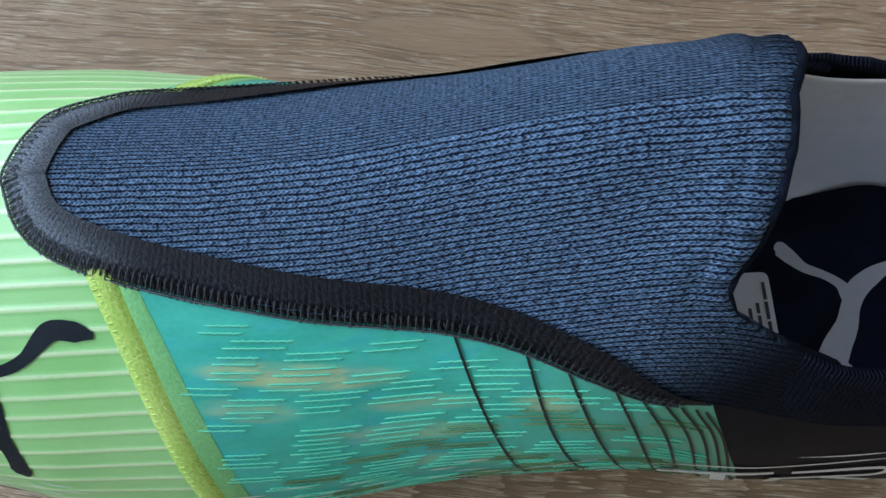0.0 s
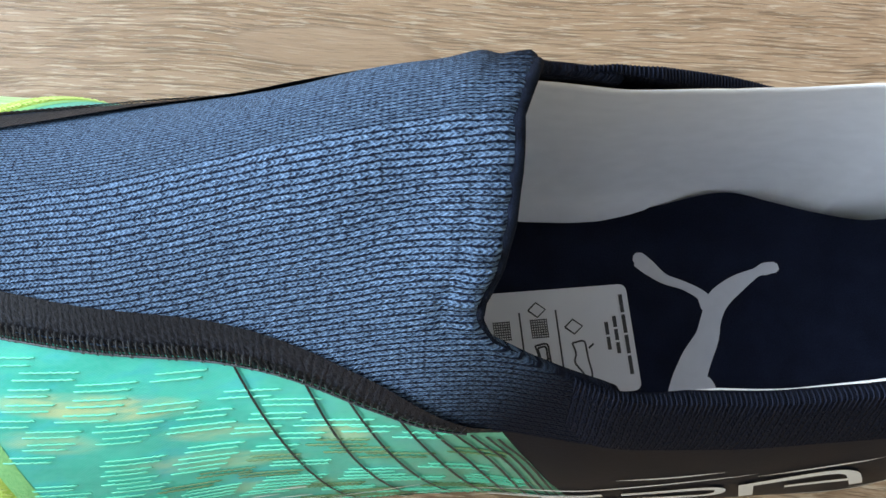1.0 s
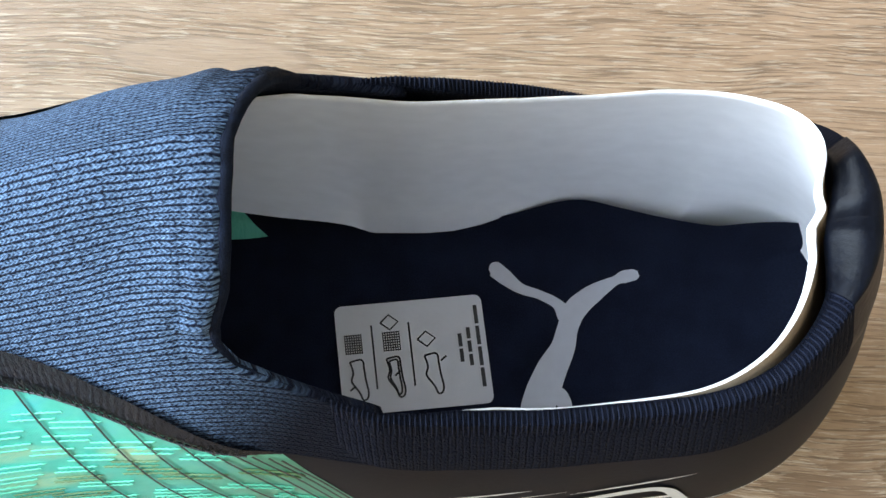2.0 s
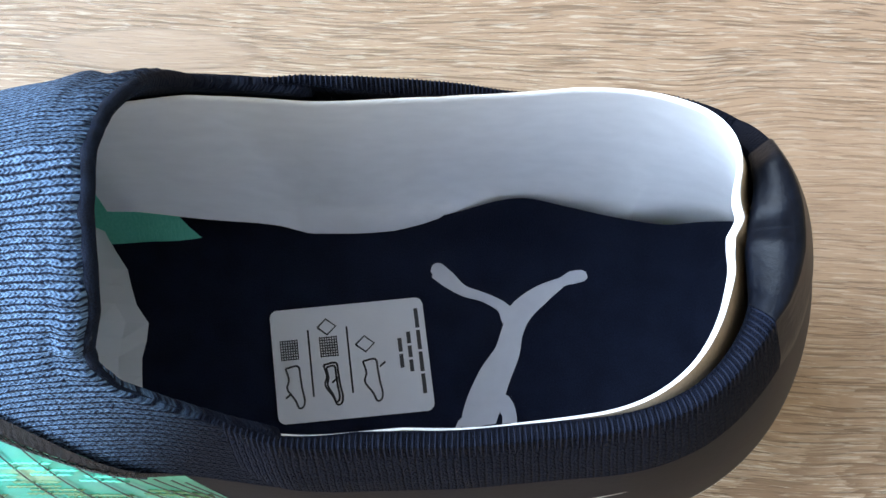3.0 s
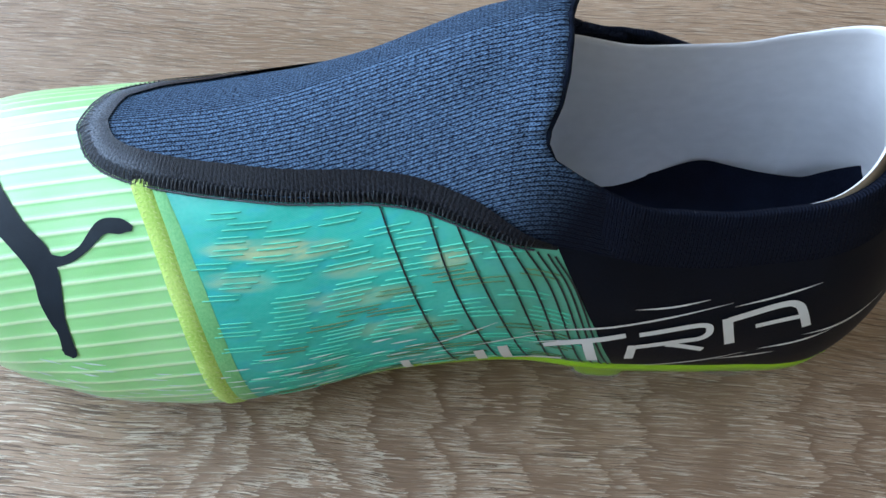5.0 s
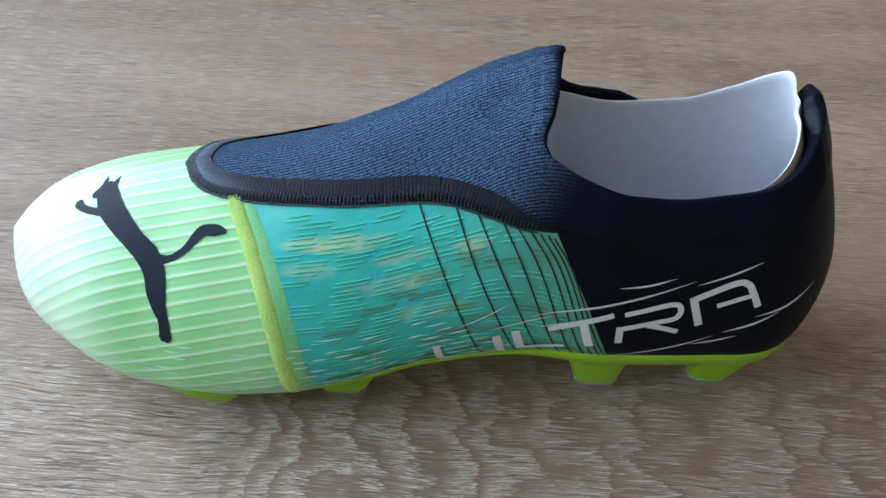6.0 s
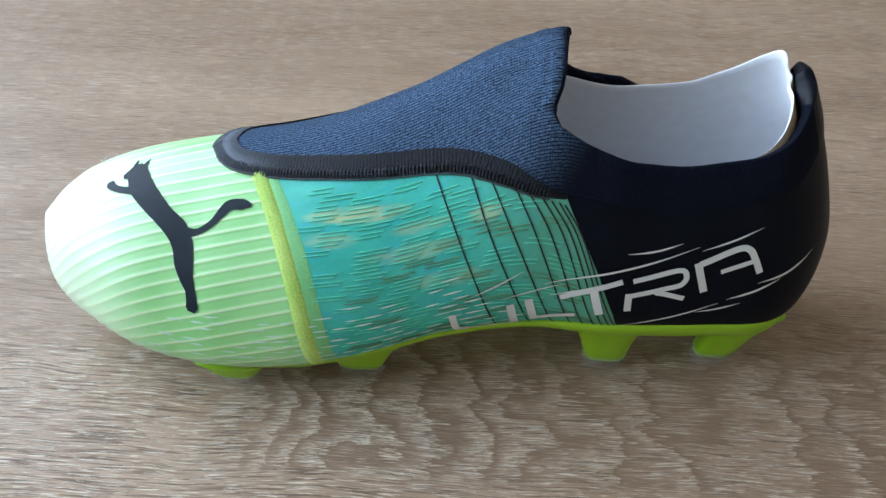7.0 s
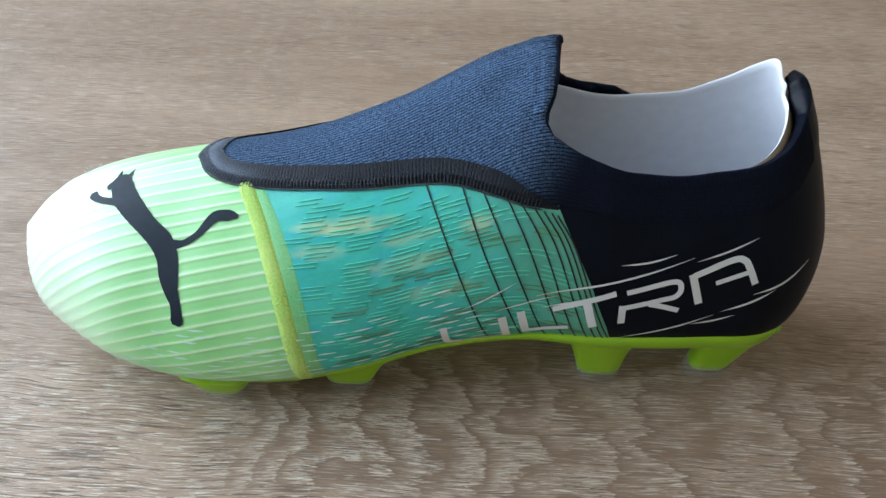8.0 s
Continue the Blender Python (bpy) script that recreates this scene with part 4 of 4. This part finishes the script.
for k, ca in enumerate((0.12, 0.365, 0.62)):
    shoe = [(-0.045, 0.52), (0.035, 0.51), (0.045, 0.60), (0.05, 0.70), (0.06, 0.80), (0.05, 0.86), (0.02, 0.87), (0.0, 0.80), (-0.045, 0.70), (-0.03, 0.62), (-0.045, 0.52)]
    shoe = smooth_path(shoe, 48)
    ink("shoe_pictogram", [[(ca + a, b) for a, b in shoe]] + ([[(ca + a * 0.66, 0.69 + (b - 0.69) * 0.86) for a, b in shoe]] if k == 1 else [])
        + [[(ca - 0.02 + 0.06 * k - 0.04, 0.78 - 0.1 * k), (ca + 0.02 + 0.06 * k - 0.04, 0.74 - 0.1 * k)]], 0.013)
for ca, b0, b1, dash in ((0.825, 0.34, 0.62, 2), (0.885, 0.29, 0.66, 3), (0.95, 0.09, 0.86, 4)):
    cuts = np.linspace(b0, b1, dash + 1)
    ink("text_bar", [[(ca, p + 0.008), (ca, q - 0.012)] for p, q in zip(cuts, cuts[1:])], 0.026)

# what shows at the front of the inside: mesh strip on the medial wall, and packing paper
t = np.linspace(0, 1, 24)[:, None]
f = np.linspace(0, 1, 10)[None]
x = -0.03 + 0.066 * t - 0.012 * f * t
z = 0.026 + f * (0.020 - 0.012 * np.clip((t - 0.55) / 0.45, 0, 1))
s = s_at(x, 1, np.maximum(z, BITE(x)))
P = surf(x, 1, s)
P[..., 1] -= 0.0172 - 0.0095 * f
P[..., 2] = z
sheet("inner_mesh", P, uv_of(x, 2 - s), INNER, boot, "green mesh seen inside the shoe")
g = np.linspace(0, 1, 13)
Xp = np.zeros((13, 13, 3))
for i, a in enumerate(g):
    for j, b in enumerate(g):
        r = noise.noise((a * 5.3, b * 5.1, 2.0)) + 0.5 * abs(noise.noise((a * 11, b * 10, 5.0)))
        reach = 0.0225 - 0.026 * max(b - 0.5, 0.0) + 0.0015 * noise.noise((b * 6, 7.7, 0))
        Xp[i, j] = (-0.035 + a * (0.035 + reach), -0.026 + b * 0.046, 0.030 + 0.030 * (1 - a) ** 1.5 + 0.003 * r + 0.004 * (1 - a))
Xp[..., 2] = np.maximum(Xp[..., 2], 0.0300)
tissue = tagged(link("tissue_paper", list(Xp.reshape(-1, 3)) + list((Xp + [0, 0, 0.0003]).reshape(-1, 3)), grid_faces(13, 13) + grid_faces(13, 13, 169), TISSUE, None,
                     "", np.r_[Xp.reshape(-1, 3)[:, :2], Xp.reshape(-1, 3)[:, :2]] * 10, smooth=False), "crumpled white packing paper stuffed in the boot", "packing paper")

# sole plate with its studs
tx = np.linspace(0, 1, 170)
x = TOE + 0.002 + (HEEL - TOE - 0.004) * (0.5 - 0.5 * np.cos(PI * tx))
trim = np.interp(x, [-0.06, -0.01, 0.06, 0.12], [0.895, 0.93, 0.955, 0.985])
hn, hf = NEAR(x) * round_ends(x) * trim, FAR(x) * round_ends(x) * trim
thick = np.interp(x, [-0.148, -0.10, -0.03, 0.01, 0.04, 0.075, 0.16], [0.003, 0.004, 0.0045, 0.0035, 0.0035, 0.0065, 0.0085])
rows = []
for wv, dz in ((-0.97, 1.0), (-1.0, 0.75), (-1.012, 0.35), (-1.012, 0.0), (-0.99, -0.12)):
    rows.append((wv, dz))
draw = x - 0.0075 * np.clip((x - 0.108) / 0.05, 0, 1) ** 2
prof = rows[::-1] + [(-0.6, 1.06), (0, 1.1), (0.6, 1.06)] + [(-a, d) for a, d in rows]
P = np.stack([np.stack([draw - 0.004 * max(dz, 0) * np.clip((x - 0.13) / 0.028, 0, 1), MIDDLE(x) + np.where(wv < 0, hn, hf) * wv, BITE(x) - thick * dz + 0.0004], -1) for wv, dz in prof], 1)
plate = sheet("sole_plate", P, P[..., :2] * 10, LIME, boot, "glossy lime sole plate")


def stud(cx, cy, lx, ly, slant, top, foot=0.0):
    """A tapered blade with a clear tip."""
    def ring(z, k, grow=0.0):
        a = np.linspace(0, 2 * PI, 28, endpoint=False)
        c, s_ = np.cos(a), np.sin(a)
        return np.stack([cx + slant * (1 - z / top) + (lx * k + grow) * np.sign(c) * np.abs(c) ** 0.55, cy + (ly * (0.45 + 0.55 * k) + grow) * np.sign(s_) * np.abs(s_) ** 0.7, np.full(28, z + foot)], -1)
    rings = [ring(top, 1.25), ring(top * 0.85, 1.0), ring(top * 0.6, 0.82), ring(0.0068, 0.66), ring(0.0058, 0.60)]
    V = np.concatenate(rings)
    F = grid_faces(5, 28, closed=True) + [tuple(range(28)), tuple(range(4 * 28, 5 * 28))]
    ob = link("stud", V, F, LIME, boot, "", V[:, :2] * 10, solid=True)
    rings = [ring(0.0078, 0.70, 0.0004), ring(0.006, 0.66, 0.0004), ring(0.0012, 0.56, 0.0004), ring(0.0, 0.50)]
    V = np.concatenate(rings)
    link("stud_tip", V, grid_faces(4, 28, closed=True) + [tuple(range(28)), tuple(range(3 * 28, 4 * 28))], CLEAR, ob, "clear plastic stud tip", V[:, :2] * 10, solid=True).visible_shadow = False


for args in ((-0.0685, -0.0485, 0.012, 0.0065, 0.002, 0.014), (-0.021, -0.0415, 0.0135, 0.006, 0.0, 0.019), (0.073, -0.0315, 0.0125, 0.006, 0.001, 0.0255), (0.1250, -0.0270, 0.0115, 0.006, -0.0105, 0.0290),
             (-0.0685, 0.030, 0.011, 0.006, 0.002, 0.014), (-0.021, 0.026, 0.012, 0.006, 0.0, 0.018), (0.078, 0.027, 0.012, 0.006, 0.001, 0.0255), (0.114, 0.028, 0.0105, 0.006, -0.003, 0.0245)):
    stud(*args)
stud(-0.1085, -0.0355, 0.0055, 0.005, -0.002, 0.014, 0.004)
stud(-0.108, 0.020, 0.009, 0.005, 0.002, 0.013, 0.004)

# seam between toe cap and side panel: raised yellow yarn with stitch rows
for side in (-1, 1):
    line = [(px, s if side < 0 else 2 - s) for px, s in SEAM if side < 0 or s < 0.71]
    P, UV = ribbon_data(line, [5.2, 5.6, 6.2], 0.0002, n=160, across=13, bulge=0.0007)
    ob = sheet("seam_tape", P, UV, SEAM_MAT, boot, "fuzzy yellow-green seam")
    Q, UQ = ribbon_data([(px + 4.3, sg_) for px, sg_ in line], [2.0, 5.8, 6.2], 0.00018, n=160, across=7, bulge=0.0002)
    sheet("seam_margin", Q, UQ, SEAM_SIDE, ob, "translucent lime margin beside the seam")
    V, F = [], []
    C = smooth_path(line, 62)
    for i in range(62):
        for off_x, lean in ((-1.3, 0.7), (1.5, -0.6), (0.1, 0.9)):
            a = (C[i, 0] + off_x + random.uniform(-0.3, 0.3)) / 1000
            sgm = float(np.clip(C[i, 1], 0, 2))
            o, N_ = over(a, sgm), over_n(a, sgm)
            up_ = over(a, np.clip(sgm + 0.012, 0, 2)) - o
            up_ = up_ / (np.linalg.norm(up_) + 1e-12)
            r = np.cross(up_, N_)
            q = [o - r * 0.0007 + N_ * 0.0005 - up_ * 0.0004 * lean, o + N_ * 0.00085, o + r * 0.0007 + N_ * 0.0005 + up_ * 0.0006 * lean]
            Tb = tube_data(q, 0.00015, 4)
            F += grid_faces(3, 4, len(V), closed=True)
            V += list(Tb.reshape(-1, 3))
    link("seam_stitching", V, F, SEAM_YARN, ob, "pale yellow stitches", [(0, 0)] * len(V))

# raised yarns woven into the lateral side panel
rnd = random.Random(11)
light, dark = [], []
for row in range(24):
    s0 = 0.06 + row * 0.030
    xx = -56 + rnd.uniform(0, 7)
    while xx < 62:
        ln = rnd.uniform(8, 12.5)
        a, b = xx, xx + ln
        lo_x, hi_x = float(seam_x(s0)) * 1000 + 3.4, float(black_x(s0)) * 1000 - 1
        top_s = float(np.interp((a + b) / 2000, [e[0] / 1000 for e in EDGE], [e[1] for e in EDGE])) - 0.02
        if a > lo_x and b < hi_x and s0 < top_s and rnd.random() < 0.9:
            bunch = dark if (rnd.random() < (0.45 if s0 < 0.26 else 0.15 if s0 < 0.5 else 0.0) and a > -30) else light
            for d in (0.0, 0.0125):
                if s0 + d > 0.05:
                    bunch.append((a + d * 90 + rnd.uniform(-0.5, 0.5), b + d * 90 + rnd.uniform(-0.5, 0.5), s0 + d))
        xx = b + rnd.uniform(2.5, 6)


def yarns(name, rows, material, label):
    V, F, U = [], [], []
    for a, b, s in rows:
        m = max(8, int((b - a) / 0.55))
        xs = np.linspace(a, b, m) / 1000
        ss = s - (0.007 + 0.012 * np.clip((a + 30) / 60, 0, 1)) * (xs - xs[0]) / 0.012 + 0.0007 * np.sin(np.arange(m) * 2.1)
        C = over(xs, ss) + over_n(xs, ss) * (0.00022 + 0.00016 * np.abs(np.sin(np.arange(m) * 1.57)))[:, None]
        Tb = tube_data(C, np.r_[0.00008, np.full(m - 2, 0.0002), 0.00008], 5)
        F += grid_faces(m, 5, len(V), closed=True)
        V += list(Tb.reshape(-1, 3))
        U += [(x * 10, s) for x in xs for _ in range(5)]
    return tagged(link(name, V, F, material, boot, label, U), kind="stuff")


yarns("raised_yarn", light, YARN, "raised mint-green yarn dashes")
yarns("raised_yarn", dark, YARN_DARK, "raised dark olive yarn dashes")

# printed lines, streaks, dashes and strokes on the lateral side
TOPS = [(6.1, .695), (18.1, .643), (25.2, .595), (33.1, .543), (37.9, .511), (42.3, .489), (45.4, .479), (48.0, .475), (50.0, .47)]
MIDS = [(16, .417), (27.3, .377), (35.5, .349), (43, .335), (48.2, .335), (52.3, .339), (55, .343), (57, .347), (58.6, .35)]
LOWS = [30, 42, 50.5, 57, 61.5, 65.5, 68.5, 71, 73]
for a, b, c in zip(TOPS, MIDS, LOWS):
    ribbons("printed_line", [([a, b, (c, 0.012)], [0.55, 0.6, 0.6])], INK_BLACK, boot, off=0.0005, n=40, across=2)
STREAKS = [((45.1, .206), (99.1, .381), .8), ((73.1, .347), (92.6, .393), .7), ((99.8, .365), (122.7, .441), .7), ((122, .232), (144, .301), .9), ((74, .02), (108.4, .148), .7),
           ((111.1, .162), (130.6, .242), .9), ((100.5, .106), (116.6, .144), .7), ((47.5, .162), (70.4, .246), .6), ((20, .21), (38, .262), .5), ((31, .165), (52, .21), .5)]
for a, b, w in STREAKS:
    ribbons("printed_streak", [([a, ((a[0] + b[0]) / 2, (a[1] + b[1]) / 2 - 0.006), b], [0.1, w, w, 0.1])], PRINT_W, boot, off=0.00055, n=30, across=2)
dashes = []
for row in range(10):
    s0 = 0.05 + row * 0.029
    for k in range(17):
        xx = -104 + k * 8.4 + (row % 2) * 3.8 + rnd.uniform(-1.6, 1.6)
        if rnd.random() < 0.78 - 0.03 * row and xx < 38 - row * 3 and xx > -104 + row * 2:
            ln = rnd.uniform(4.5, 7.6)
            dashes.append(([(xx, s0), (xx + ln / 2, s0 - 0.001), (xx + ln, s0 - 0.001)], [0.12, rnd.uniform(0.4, 0.7), rnd.uniform(0.4, 0.65), 0.12]))
tagged(ribbons("printed_dash", dashes, DASH, boot, "small white printed dashes", off=0.0006, n=6, across=2), kind="stuff")

# the dark leaping mark on the toe cap
ribbons("printed_mark", [
    ([(-58.6, .742), (-62, .748), (-67, .745), (-72, .69), (-77, .657), (-82, .65)], [1.4, 4.2, 4.0, 2.4, 2.3, 4.0]),
    ([(-105.5, .965), (-105, .94), (-103.5, .895), (-101, .84), (-96, .775), (-90.5, .715), (-85, .66), (-82.2, .60), (-81.2, .53), (-80, .47), (-78.6, .425), (-78.0, .38), (-77.8, .345), (-78.2, .325)],
     [3.0, 7.0, 8.4, 9.2, 8.4, 7.4, 8.2, 7.6, 7.0, 5.0, 3.6, 3.8, 4.6, 2.6]),
    ([(-100, .82), (-104, .828), (-107.5, .832), (-111.5, .848), (-114, .872), (-113, .89)], [6.0, 4.0, 2.8, 2.8, 3.4, 1.6]),
    ([(-104.5, .925), (-107.6, .912), (-109.6, .902)], [6.0, 4.6, 2.0]),
    ([(-102.6, .95), (-101.2, .985)], [2.2, 0.3]),
    ([(-106.4, .96), (-106.4, .995)], [2.0, 0.3]),
], MARK, boot, "black leaping mark", off=0.00034, n=60, across=7)

# pale capital strokes along the lateral side
W = 2.5
STROKES = [
    ([(13.4, .144), (14.6, .075), (16, .042), (20, .03)], W), ([(20, .03), (28, .024), (36, .028)], 0.9), ([(33.8, .135), (36.4, .022)], W + 0.4),
    ([(40.2, .150), (42.6, .062)], W + 0.4), ([(41.5, .052), (57.6, .082)], 1.7),
    ([(51.4, .158), (72.6, .246)], 2.2), ([(63.0, .196), (66.2, .094)], 3.0),
    ([(75.4, .198), (75.8, .118)], W), ([(76.3, .250), (92, .296), (95.2, .272), (93.6, .238), (88, .222), (76.5, .190)], 2.0), ([(84.6, .206), (88, .2), (95.4, .178)], 2.0),
    ([(98.8, .322), (102.3, .204)], 2.7), ([(99.4, .315), (113, .368), (117.6, .366), (119.8, .334), (122.2, .276)], 2.4), ([(107.6, .284), (120, .324)], 1.8),
]
for line, w in STROKES:
    P_, UV_ = ribbon_data(line, [w, w], 0.0007, n=26, across=3, straight=len(line) == 2)
    sheet("printed_stroke", P_, UV_, PRINT_W, boot)


# a wisp of lint caught on the toe
fibres = []
for k in range(9):
    a = rnd.uniform(-0.1235, -0.1185)
    o = over(a, 1.12 + rnd.uniform(-0.04, 0.04))
    d = np.array([rnd.uniform(-1, 1), rnd.uniform(-0.6, 0.6), rnd.uniform(0.2, 1.0)])
    e = np.array([rnd.uniform(-1, 1), rnd.uniform(-1, 1), 0.1])
    fibres.append(([o, o + d * 0.0012 + np.array([0, 0, 0.0004]), o + d * 0.0020 + e * 0.001 + np.array([0, 0, 0.0006])], 0.00007))
tagged(tubes("lint", fibres, TISSUE, None, sides=4), "small wisp of white lint on the toe cap", "lint")
